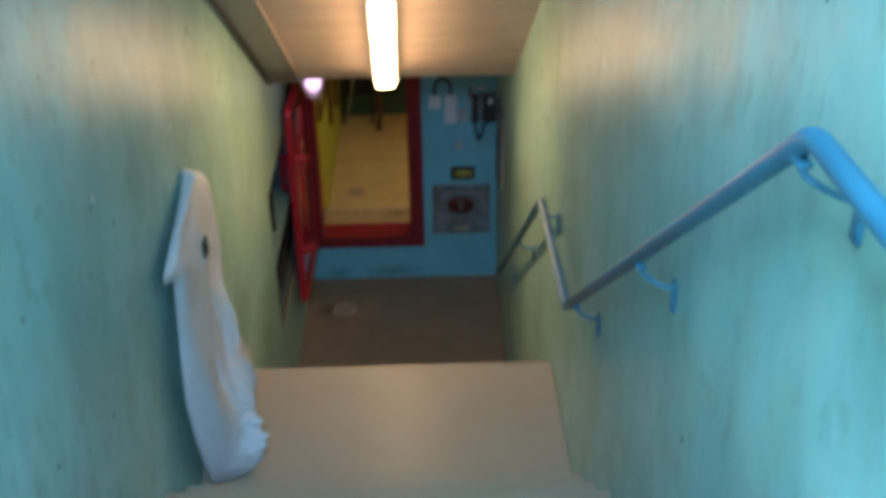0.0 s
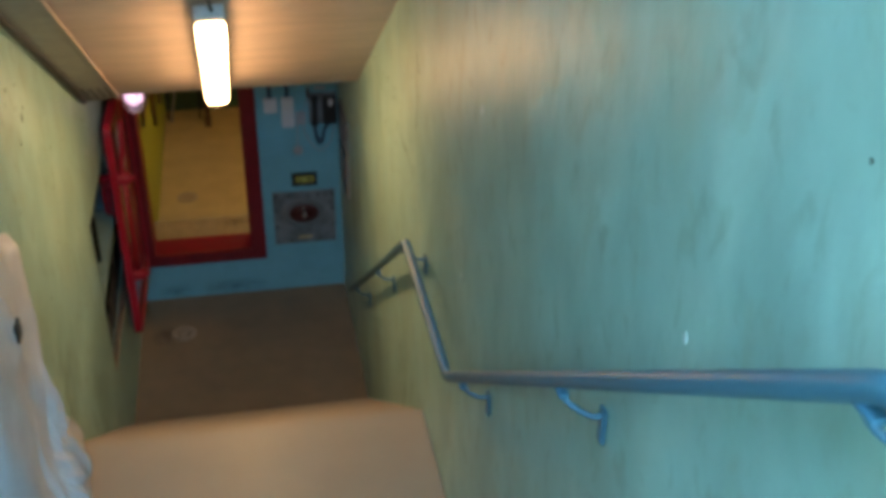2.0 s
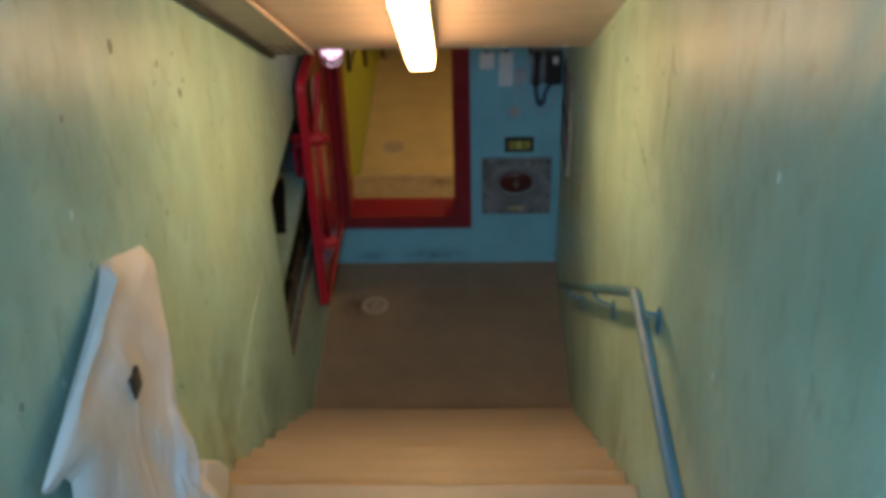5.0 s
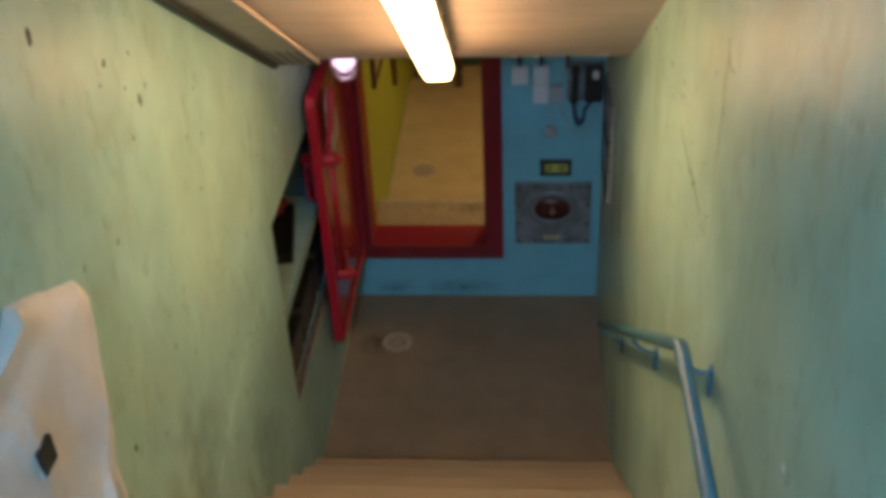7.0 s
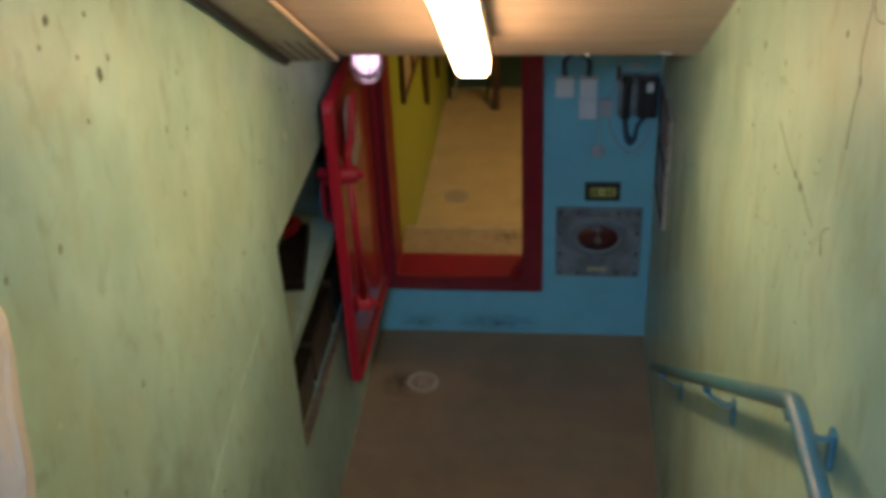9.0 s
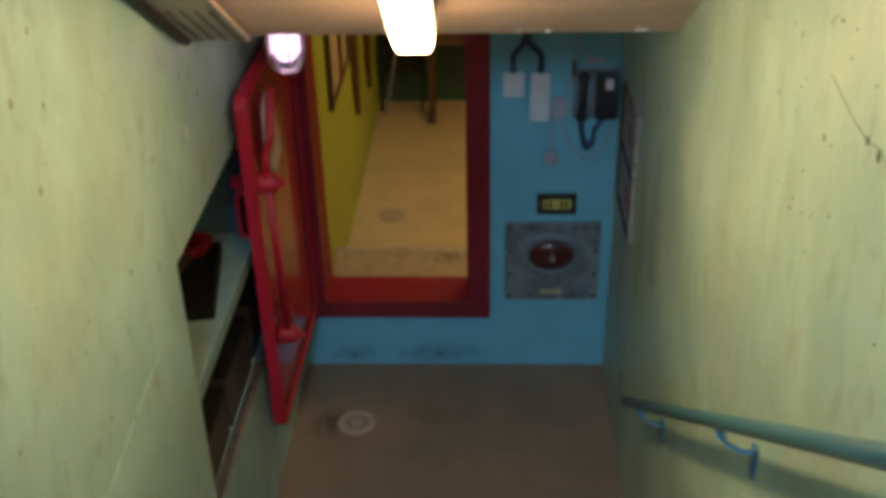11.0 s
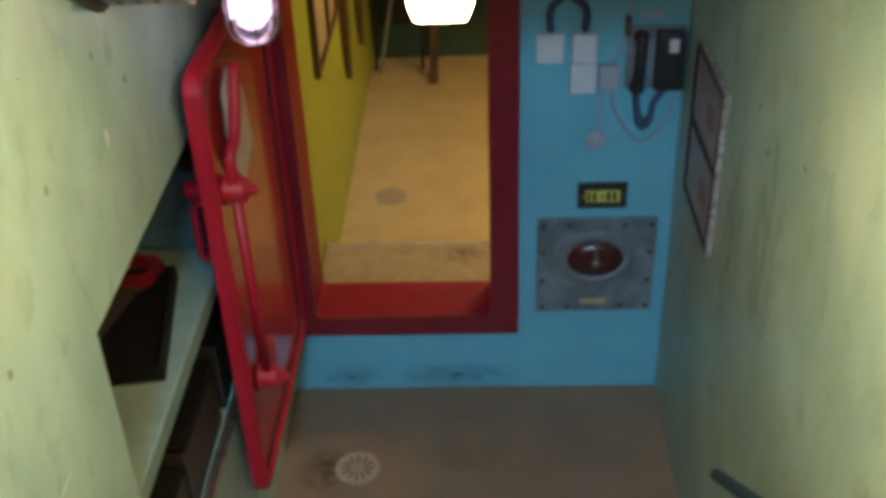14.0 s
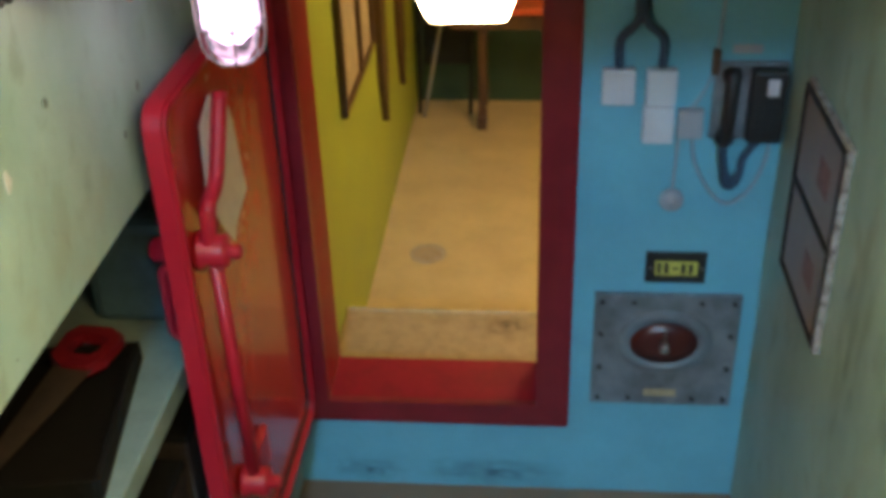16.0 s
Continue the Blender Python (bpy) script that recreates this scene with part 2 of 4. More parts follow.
def prism(outline, axis, a, b, bm=None):
    """A closed outline in the two other axes, drawn out along axis from a to b."""
    own = bm or bmesh.new()
    def put(p, v):
        return {"x": (v, p[0], p[1]), "y": (p[0], v, p[1]), "z": (p[0], p[1], v)}[axis]
    lo = [own.verts.new(put(p, a)) for p in outline]
    hi = [own.verts.new(put(p, b)) for p in outline]
    n = len(outline)
    own.faces.new(lo)
    own.faces.new(hi[::-1])
    for i in range(n):
        own.faces.new((lo[i], lo[(i + 1) % n], hi[(i + 1) % n], hi[i]))
    return own


def tube(points, radius, bm=None, sides=12, squash=None):
    own = bm or bmesh.new()
    pts = [Vector(p) for p in points]
    rings = []
    side = None
    for i, p in enumerate(pts):
        d = (pts[min(i + 1, len(pts) - 1)] - pts[max(i - 1, 0)]).normalized()
        if side is None:
            side = d.cross(Vector((0, 0, 1)) if abs(d.z) < 0.9 else Vector((0, 1, 0))).normalized()
        side = (side - d * side.dot(d)).normalized()
        up = d.cross(side)
        r = radius[i] if isinstance(radius, (list, tuple)) else radius
        rings.append([own.verts.new(p + side * math.cos(a) * r + up * math.sin(a) * r * (squash or 1)) for a in (2 * math.pi * k / sides for k in range(sides))])
    for a, b in zip(rings, rings[1:]):
        for k in range(sides):
            own.faces.new((a[k], a[(k + 1) % sides], b[(k + 1) % sides], b[k]))
    own.faces.new(rings[0][::-1])
    own.faces.new(rings[-1])
    return own


def curve(points, steps=6):
    """Smooth way through points (Catmull-Rom)."""
    p = [Vector(q) for q in points]
    p = [p[0]] + p + [p[-1]]
    out = []
    for i in range(1, len(p) - 2):
        for s in range(steps):
            t = s / steps
            a, b, c, d = p[i - 1], p[i], p[i + 1], p[i + 2]
            out.append(0.5 * ((2 * b) + (c - a) * t + (2 * a - 5 * b + 4 * c - d) * t * t + (3 * b - a - 3 * c + d) * t ** 3))
    return out + [p[-2]]


def fillet(points, r, steps=5):
    """A line of straight runs with rounded bends."""
    p = [Vector(q) for q in points]
    out = [p[0]]
    for a, b, c in zip(p, p[1:], p[2:]):
        s, e = b + (a - b).normalized() * r, b + (c - b).normalized() * r
        for k in range(steps + 1):
            t = k / steps
            out.append((1 - t) ** 2 * s + 2 * t * (1 - t) * b + t * t * e)
    return out + [p[-1]]


def lathe(profile, centre, axis="z", sides=32, bm=None, squash=1.0):
    """A profile of (radius, height) turned round an axis."""
    own = bm or bmesh.new()
    rings = []
    for r, h in profile:
        ring = []
        for k in range(sides):
            a = 2 * math.pi * k / sides
            u, v = r * math.cos(a), r * math.sin(a) * squash
            q = {"z": (u, v, h), "y": (u, h, v), "x": (h, u, v)}[axis]
            ring.append(own.verts.new(Vector(centre) + Vector(q)))
        rings.append(ring)
    for a, b in zip(rings, rings[1:]):
        for k in range(sides):
            own.faces.new((a[k], a[(k + 1) % sides], b[(k + 1) % sides], b[k]))
    own.faces.new(rings[0][::-1])
    own.faces.new(rings[-1])
    return own


def struct(name, bm, material, label, category, smooth=False):
    return tagged(link(name, bm, material, smooth=smooth), label, category, kind="structure")


# ---- structure ----
T = 0.2
# right wall: one upright sheet along the whole stair
struct("wall_right", block(XR, XR + T, -2.0, YEND, FLOOR - 0.2, HALL_CEIL + 0.2), "wall", "glossy turquoise painted plaster wall beside the stair", "wall")
# left wall with the rectangular recess near the lobby
RY0, RY1, RZ0, RZ1, RDEEP = 6.22, 7.86, -0.97, 0.035, 0.46
bm = block(XL - T, XL, -2.0, RY0, FLOOR - 0.2, HALL_CEIL + 0.2)
block(XL - T, XL, RY0, RY1, FLOOR - 0.2, RZ0, bm=bm)
block(XL - T, XL, RY0, RY1, RZ1, HALL_CEIL + 0.2, bm=bm)
block(XL - T, XL, RY1, YEND, FLOOR - 0.2, HALL_CEIL + 0.2, bm=bm)
bmesh.ops.remove_doubles(bm, verts=bm.verts, dist=0.0005)
struct("wall_left", bm, "wall", "glossy turquoise plaster wall with a deep shelf recess", "wall")
# recess lining, coloured dark in place of the shade inside it
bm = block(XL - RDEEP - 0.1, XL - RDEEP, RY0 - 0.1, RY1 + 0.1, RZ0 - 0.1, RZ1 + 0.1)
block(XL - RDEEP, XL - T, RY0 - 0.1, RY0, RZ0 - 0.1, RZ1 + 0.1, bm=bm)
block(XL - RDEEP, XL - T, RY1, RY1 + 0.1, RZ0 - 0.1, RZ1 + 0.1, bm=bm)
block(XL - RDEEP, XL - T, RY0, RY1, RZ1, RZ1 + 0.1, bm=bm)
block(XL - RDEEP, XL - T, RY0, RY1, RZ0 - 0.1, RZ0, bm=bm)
struct("wall_recess", bm, "recess", "lining of the wall recess, its shade put into a near-black colour", "wall")

# end wall with the hatch doorway
DX0, DX1, DZ0, DZ1 = -0.83, -0.085, -1.262, 0.34
WT = 0.215
bm = block(XL - T, DX0, YEND, YEND + WT, FLOOR - 0.2, LOBBY_CEIL + 0.2)
block(DX1, XR + T, YEND, YEND + WT, FLOOR - 0.2, LOBBY_CEIL + 0.2, bm=bm)
block(DX0, DX1, YEND, YEND + WT, FLOOR - 0.2, DZ0, bm=bm)
block(DX0, DX1, YEND, YEND + WT, DZ1, LOBBY_CEIL + 0.2, bm=bm)
struct("wall_end", bm, "endwall", "blue painted wall with a raised hatch doorway", "wall")

# floors
struct("floor_lobby", block(XL, XR, Y2 + 7 * GO2, YEND, FLOOR - 0.2, FLOOR), "floor", "worn grey-brown painted lobby floor", "floor")
struct("floor_hall", block(XL, XR, -2.0, Y1 - 8 * GO1, TOP - 0.2, TOP), "step", "beige painted upper hall floor", "floor")

# ceilings
bm = prism([(Y1 - 6, HALL_CEIL), (YC - (HALL_CEIL - ZC) / SLOPE, HALL_CEIL), (YC, ZC), (YC, ZC + 0.045), (YC + 0.04, LOBBY_CEIL), (YC + 0.04, ZC + 0.35), (YC - 5.0, HALL_CEIL + 0.2), (Y1 - 6, HALL_CEIL + 0.2)], "x", XL, XR)
struct("ceiling_stair", bm, "ceil", "cream painted sloping ceiling above the stair", "ceiling")
struct("ceiling_lobby", block(XL, XR, YC + 0.04, YEND, LOBBY_CEIL, LOBBY_CEIL + 0.2), "ceil", "cream painted lobby ceiling", "ceiling")
struct("wall_hall", block(XL - T, XR + T, -2.2, -2.0, TOP - 0.2, HALL_CEIL + 0.2), "hall", "pale painted wall of the upper hall", "wall")

# steps: solid blocks, each a little proud at its nosing
def step(parent, y0, y1, top, foot):
    return part("step", block(XL + 0.001, XR - 0.001, y0, y1, foot, top, 0.009), "step", parent)


stair_a = thing("stairs_upper", "beige painted stair flight down from the upper hall", "stairs", kind="structure")
for k in range(1, 9):
    step(stair_a, Y1 - k * GO1, Y1 - (k - 1) * GO1 + 0.012, k * RISE1, (k - 1) * RISE1 - 0.05 if k > 1 else -0.15)
struct("floor_landing", block(XL + 0.001, XR - 0.001, Y1 - 0.05, Y2 + 0.012, -0.2, 0, 0.008), "step", "beige painted landing between two stair flights", "floor")
stair_b = thing("stairs_lower", "beige painted stair flight down to the lobby", "stairs", kind="structure")
for k in range(1, 9):
    step(stair_b, Y2 + (k - 1) * GO2, Y2 + k * GO2 + 0.012, -k * RISE2, -(k + 1) * RISE2 - 0.05)

# ---- inner room ----
IY0, IY1, IX0, IX1 = YEND + WT, 11.45, -0.87, 1.3
struct("wall_room_left", block(IX0 - T, IX0, IY0, IY1, FLOOR - 0.2, LOBBY_CEIL + 0.2), "lime", "yellow-green painted wall of the inner room", "wall")
struct("wall_room_far", block(IX0 - T, IX1 + T, IY1, IY1 + T, FLOOR - 0.2, LOBBY_CEIL + 0.2), "green", "dark green painted wall at the room's end", "wall")
struct("wall_room_right", block(IX1, IX1 + T, IY0, IY1, FLOOR - 0.2, LOBBY_CEIL + 0.2), "lime", "yellow-green painted wall of the inner room", "wall")
struct("wall_room_front", block(XR + T, IX1 + T, YEND, IY0, FLOOR - 0.2, LOBBY_CEIL + 0.2), "lime", "yellow-green painted wall beside the doorway", "wall")
struct("floor_room", block(IX0, IX1, IY0, IY1, FLOOR - 0.2, FLOOR), "tan", "tan painted floor of the inner room", "floor")
struct("ceiling_room", block(IX0, IX1, IY0, IY1, LOBBY_CEIL, LOBBY_CEIL + 0.2), "hall", "pale ceiling of the inner room", "ceiling")
ledge = thing("door_ledge", "worn concrete step inside the hatch doorway with a pale edge strip", "step", kind="structure")
part("slab", block(IX0 + 0.001, 0.35, IY0 + 0.001, 8.67, FLOOR, -1.36, 0.01), "ledge", ledge)
# pale strip added to give the far edge its bright highlight line
part("nosing", block(IX0 + 0.002, 0.35, 8.655, 8.677, -1.372, -1.352, 0.004), "brass", ledge, "thin pale strip for the highlight on the step edge")

# ---- hatch door ----
frame_ob = thing("door_1", "red enamelled steel hatch door frame with high sill", "door frame", kind="structure")
FX0, FX1, FZ0, FZ1, FY = -0.89, 0.006, -1.336, 0.43, YEND - 0.03
def arch(x0, x1, z0, z1, r, n=6):
    out = []
    for cx, cz, a0 in ((x1 - r, z0 + r, -90), (x1 - r, z1 - r, 0), (x0 + r, z1 - r, 90), (x0 + r, z0 + r, 180)):
        out += [(cx + r * math.cos(radians(a0 + 90 * k / n)), cz + r * math.sin(radians(a0 + 90 * k / n))) for k in range(n + 1)]
    return out


def ring(outer, inner, y0, y1, bm=None):
    own = bm or bmesh.new()
    v = [[own.verts.new((p[0], y, p[1])) for p in line] for line in (outer, inner) for y in (y0, y1)]
    n = len(outer)
    for a, b in ((0, 1), (1, 3), (3, 2), (2, 0)):
        for i in range(n):
            j = (i + 1) % n
            own.faces.new((v[a][i], v[a][j], v[b][j], v[b][i]))
    return own


part("face_frame", ring(arch(FX0, FX1, FZ0, FZ1, 0.012), arch(DX0 + 0.02, DX1 - 0.02, DZ0 + 0.012, DZ1 - 0.02, 0.008), FY, YEND - 0.001), "darkred", frame_ob, "dark red flat frame face")
part("reveal", ring(arch(DX0 + 0.001, DX1 - 0.001, DZ0 + 0.001, DZ1 - 0.001, 0.006), arch(DX0 + 0.018, DX1 - 0.018, DZ0 + 0.012, DZ1 - 0.018, 0.008), YEND - 0.001, IY0 + 0.004), "sill", frame_ob, "bright red sill and reveal")
for z in (-0.95, -0.1):
    part("hinge", tube([(FX0 + 0.02, FY - 0.02, z - 0.07), (FX0 + 0.02, FY - 0.02, z + 0.07)], 0.018), "darkred", frame_ob, smooth=True)

door = thing("hatch_door", "red enamelled steel hatch door standing open", "door", at=(-0.875, 7.93, FLOOR))
door.rotation_euler = (0, 0, radians(-0.6))
DL, D0, D1 = 0.93, -1.27 - FLOOR, 0.245 - FLOOR   # leaf along -y from the hinge, z above the origin
def leaf(u0, u1, z0, z1, r, n=8):
    return [(-p[0], p[1]) for p in arch(u0, u1, z0, z1, r, n)]


skin = prism(leaf(0.012, DL - 0.012, D0 + 0.012, D1 - 0.012, 0.05), "x", -0.014, 0.004)
part("skin", skin, "redpanel", door, "glossy brick red inner panel")
rim = bmesh.new()
ro, ri = leaf(0, DL, D0, D1, 0.055), leaf(0.03, DL - 0.03, D0 + 0.03, D1 - 0.03, 0.042)
vv = [[rim.verts.new((x, p[0], p[1])) for p in line] for line in (ro, ri) for x in (-0.022, 0.026)]
for a, b in ((0, 1), (1, 3), (3, 2), (2, 0)):
    for i in range(len(ro)):
        j = (i + 1) % len(ro)
        rim.faces.new((vv[a][i], vv[a][j], vv[b][j], vv[b][i]))
bmesh.ops.bevel(rim, geom=[e for e in rim.edges if abs(e.verts[0].co.x - 0.026) < 1e-5 and abs(e.verts[1].co.x - 0.026) < 1e-5], offset=0.008, segments=2, affect="EDGES")
part("rim", rim, "red", door, "bright red raised rim", smooth=False)
gas = bmesh.new()
go, gi = leaf(0.031, DL - 0.031, D0 + 0.031, D1 - 0.031, 0.05), leaf(0.037, DL - 0.037, D0 + 0.037, D1 - 0.037, 0.045)
vv = [[gas.verts.new((x, p[0], p[1])) for p in line] for line in (go, gi) for x in (0.005, 0.012)]
for a, b in ((0, 1), (1, 3), (3, 2), (2, 0)):
    for i in range(len(go)):
        j = (i + 1) % len(go)
        gas.faces.new((vv[a][i], vv[a][j], vv[b][j], vv[b][i]))
part("gasket", gas, "gasket", door, "black rubber gasket")
def dz(z):
    return z - FLOOR
for y, z, back in ((-0.81, -0.15, -0.10), (-0.76, -0.89, 0.0)):
    part("latch_spindle", lathe([(0.022, back), (0.030, back + 0.01), (0.030, 0.006), (0.046, 0.010), (0.046, 0.022), (0.036, 0.030), (0.040, 0.070), (0.034, 0.080), (0.017, 0.084), (0.017, 0.104), (0.010, 0.110)], (0, y, dz(z)), "x", 20), "red", door, smooth=True)
for y in (-0.835, -0.795):
    part("latch_fork", block(0.03, 0.05, y, y + 0.014, dz(-0.13), dz(-0.04), 0.006), "red", door)
part("latch_plate", block(0.004, 0.03, -0.68, -0.56, dz(-0.98), dz(-0.86), 0.012), "red", door)
part("linkage_rod", tube([(0.04, -0.80, dz(-0.17)), (0.04, -0.76, dz(-0.88))], 0.017), "red", door, smooth=True)
lever = tube(curve([(0.04, -0.81, dz(-0.13)), (0.04, -0.79, dz(-0.05)), (0.045, -0.72, dz(-0.01)), (0.045, -0.61, dz(0.15))]), 0.018, sides=12)
part("lever_handle", lever, "red", door, smooth=True)
part("outer_handle", tube(fillet([(-0.012, -0.8, dz(-0.2)), (-0.09, -0.8, dz(-0.2)), (-0.09, -0.8, dz(-0.4)), (-0.012, -0.8, dz(-0.4))], 0.03), 0.012), "red", door, smooth=True)
sheet = bmesh.new()
prism([(-0.64, dz(0.154)), (-0.53, dz(0.117)), (-0.49, dz(0.02)), (-0.455, dz(-0.178)), (-0.56, dz(-0.215)), (-0.60, dz(-0.25)), (-0.665, dz(-0.175)), (-0.75, dz(-0.055)), (-0.726, dz(0.12))], "x", 0.026, 0.028, sheet)
part("paper_notice", sheet, "note", door, "curling white paper notice")


# ---- stair lamp: long sealed fitting parallel to the sloping ceiling ----
lamp = thing("ceiling_lamp", "lit sealed fluorescent lamp hung under the sloping ceiling", "lamp", at=(-0.2, 6.3, 0.665))
lamp.rotation_euler = (-math.atan(0.64), 0, radians(1.6))
LL = 1.68
dif = bmesh.new()
rows = []
for i, (u, w) in enumerate([(0, 0.034), (0.03, 0.048)] + [(0.05 + 0.05 * k, 0.053 + 0.004 * (k % 2)) for k in range(32)] + [(LL - 0.03, 0.052), (LL, 0.034)]):
    edge = 0.018 if i in (0, 35) else 0.0
    rows.append([dif.verts.new((x * w, -u, z)) for x, z in ((-1, 0.05), (-0.98, 0.016 + edge), (-0.86, edge), (0.86, edge), (0.98, 0.016 + edge), (1, 0.05))])
for a, b in zip(rows, rows[1:]):
    for k in range(6):
        dif.faces.new((a[k], a[(k + 1) % 6], b[(k + 1) % 6], b[k]))
dif.faces.new(rows[0][::-1])
dif.faces.new(rows[-1])
part("diffuser", dif, "tube", lamp, "glowing ribbed diffuser")
part("housing", block(-0.062, 0.062, -LL - 0.03, -0.01, 0.0505, 0.115, 0.012), "housing", lamp, "grey lamp housing")
for u in (0.2, 0.52, 0.84, 1.16, 1.48):
    for x in (-0.068, 0.062):
        part("clip", block(x, x + 0.006, -u - 0.02, -u + 0.02, 0.02, 0.10, 0.002), "frameblack", lamp)
for u in (0.35, LL - 0.1):
    part("hanger", tube([(0, -u, 0.113), (0, -u, 0.16)], 0.008), "chrome", lamp)
part("lamp_cable", tube(curve([(0.01, -LL - 0.02, 0.085), (0.0, -LL - 0.12, 0.12), (0.01, -LL - 0.5, 0.15)]), 0.008), "frameblack", lamp)

# upper hall light behind the walk's start
hall = thing("ceiling_panel", "cool white lit ceiling light of the upper hall", "lamp", at=(-0.1, -0.35, HALL_CEIL - 0.06))
part("diffuser", block(-0.28, 0.28, -1.0, 1.0, -0.02, 0.03, 0.01), "cool", hall, "glowing cool white diffuser")
part("frame", block(-0.30, 0.30, -1.02, 1.02, 0.031, 0.06, 0.005), "housing", hall)

# caged bulb lamp in the lobby
bulk = thing("caged_lamp", "lit bulb lamp in a clear glass jar with wire cage", "lamp", at=(-0.70, 7.02, LOBBY_CEIL))
part("base", lathe([(0.055, 0), (0.055, -0.03), (0.046, -0.05), (0.046, -0.10)], (0, 0, 0), "z", 24), "housing", bulk, smooth=True)
part("bulb", lathe([(0.016, -0.10), (0.030, -0.13), (0.041, -0.17), (0.043, -0.215), (0.036, -0.25), (0.010, -0.272)], (0, 0, 0), "z", 20), "bulb", bulk, "glowing pinkish bulb", smooth=True)
jar = part("glass_jar", lathe([(0.047, -0.09), (0.053, -0.12), (0.055, -0.24), (0.048, -0.285), (0.028, -0.31), (0.006, -0.316)], (0, 0, 0), "z", 28), "glass", bulk, "clear glass jar", smooth=True)
jar.visible_shadow = False
for k in range(4):
    a = k * math.pi / 4 + 0.3
    c, s = math.cos(a), math.sin(a)
    part("cage_wire", tube(curve([(c * r, s * r, z) for r, z in ((0.05, -0.07), (0.063, -0.13), (0.064, -0.25), (0.05, -0.305), (0, -0.325), (-0.05, -0.305), (-0.064, -0.25), (-0.063, -0.13), (-0.05, -0.07))], 4), 0.0025, sides=6), "chrome", bulk, smooth=True)
for z in (-0.15, -0.24):
    part("cage_ring", tube([(0.064 * math.cos(a * math.pi / 12), 0.064 * math.sin(a * math.pi / 12), z) for a in range(25)], 0.0025, sides=6), "chrome", bulk, smooth=True)

# lamp of the inner room, out of sight above the doorway
rl = thing("room_lamp", "warm lit lamp on the inner room ceiling", "lamp", at=(0.55, 9.5, LOBBY_CEIL))
part("shade", block(-0.15, 0.15, -0.5, 0.5, -0.09, -0.03, 0.02), "roomlamp", rl, "glowing warm diffuser")
part("base", block(-0.1, 0.1, -0.45, 0.45, -0.03, 0, 0.004), "housing", rl)

# ---- handrail ----
rail = thing("handrail", "blue enamelled tubular steel handrail on wall brackets", "handrail")
RX = 0.505
way = [(RX, -0.6, 2.437), (RX, 1.555, 2.437), (RX, 3.565, 0.880), (RX, 4.40, 0.882), (RX, 6.62, -0.80)]
part("tube", tube(fillet(way, 0.04), 0.0178, sides=16), "rail", rail, smooth=True)
def bracket(y, z, run):
    """A bent arm from a wall plate up to the underside of the rail."""
    arm = tube(curve([(XR - 0.006, y, z - 0.004), (XR - 0.03, y, z - 0.006), (RX + 0.016, y + run * 0.6, z + 0.004), (RX + 0.003, y + run, z + 0.018), (RX, y + run, z + 0.034)], 5), 0.0058, sides=8)
    b = part("bracket", arm, "rail", rail, smooth=True)
    part("wall_plate", block(XR - 0.011, XR - 0.0005, y - 0.017, y + 0.017, z - 0.075, z + 0.012, 0.007), "rail", b)
    part("saddle", block(RX - 0.011, RX + 0.011, y + run - 0.028, y + run + 0.028, z + 0.026, z + 0.036, 0.003), "rail", b)
def rail_z(y):
    for a, b in zip(way, way[1:]):
        if a[1] <= y <= b[1]:
            return a[2] + (b[2] - a[2]) * (y - a[1]) / (b[1] - a[1])
for y in (0.2, 1.54, 2.42, 3.32, 4.40, 5.26, 6.28):
    run = 0.05 if y < 3.2 else 0.03
    bracket(y, rail_z(y + run) - 0.053, run)

# ---- cable tray along the left ceiling corner ----
tray = thing("cable_tray", "grey perforated metal cable tray in the ceiling corner", "cable tray", at=(0, YC - 0.02, ZC + 0.02))
tray.rotation_euler = (-math.atan(SLOPE), 0, 0)
TL = 5.4
part("tray_bed", block(XL + 0.032, -0.735, -TL, 0.0, -0.030, -0.026), "tray", tray)
part("side_lip", block(-0.735, -0.728, -TL, 0.0, -0.0345, -0.020, 0.001), "ceil", tray, "painted tray lip")
# black edging paints in the shadowy strip between tray and wall
part("side_lip", block(XL + 0.006, XL + 0.032, -TL, -0.01, -0.040, -0.01, 0.004), "frameblack", tray, "edging coloured near-black for the shade beside the wall")
holes = bmesh.new()
for i in range(9):
    for j in range(4):
        y, x = -0.03 - i * 0.04, -0.88 + j * 0.04
        block(x - 0.006, x + 0.006, y - 0.011, y + 0.011, -0.0312, -0.0302, bm=holes)
tagged(part("slot", holes, "hole", tray), kind="stuff")
for i in range(2):
    part("cable", tube(curve([(XL + 0.02 + 0.012 * i, -TL + 0.1, -0.05), (XL + 0.024 + 0.011 * i, -2.5, -0.054), (XL + 0.02 + 0.012 * i, -0.05, -0.05)], 8), 0.006, sides=8), "frameblack", tray, smooth=True)
# flaking paint along the soffit edge
random.seed(4)
chips = bmesh.new()
for i in range(26):
    x = random.uniform(-0.7, 0.57)
    lathe([(random.uniform(0.004, 0.014), 0), (0.002, 0.006)], (x, YC - random.uniform(-0.004, 0.03), ZC + 0.014), "z", 7, chips)
tagged(link("paint_flakes", chips, "hall"), "curled flakes of cream paint along the ceiling edge", "paint flakes", kind="stuff")

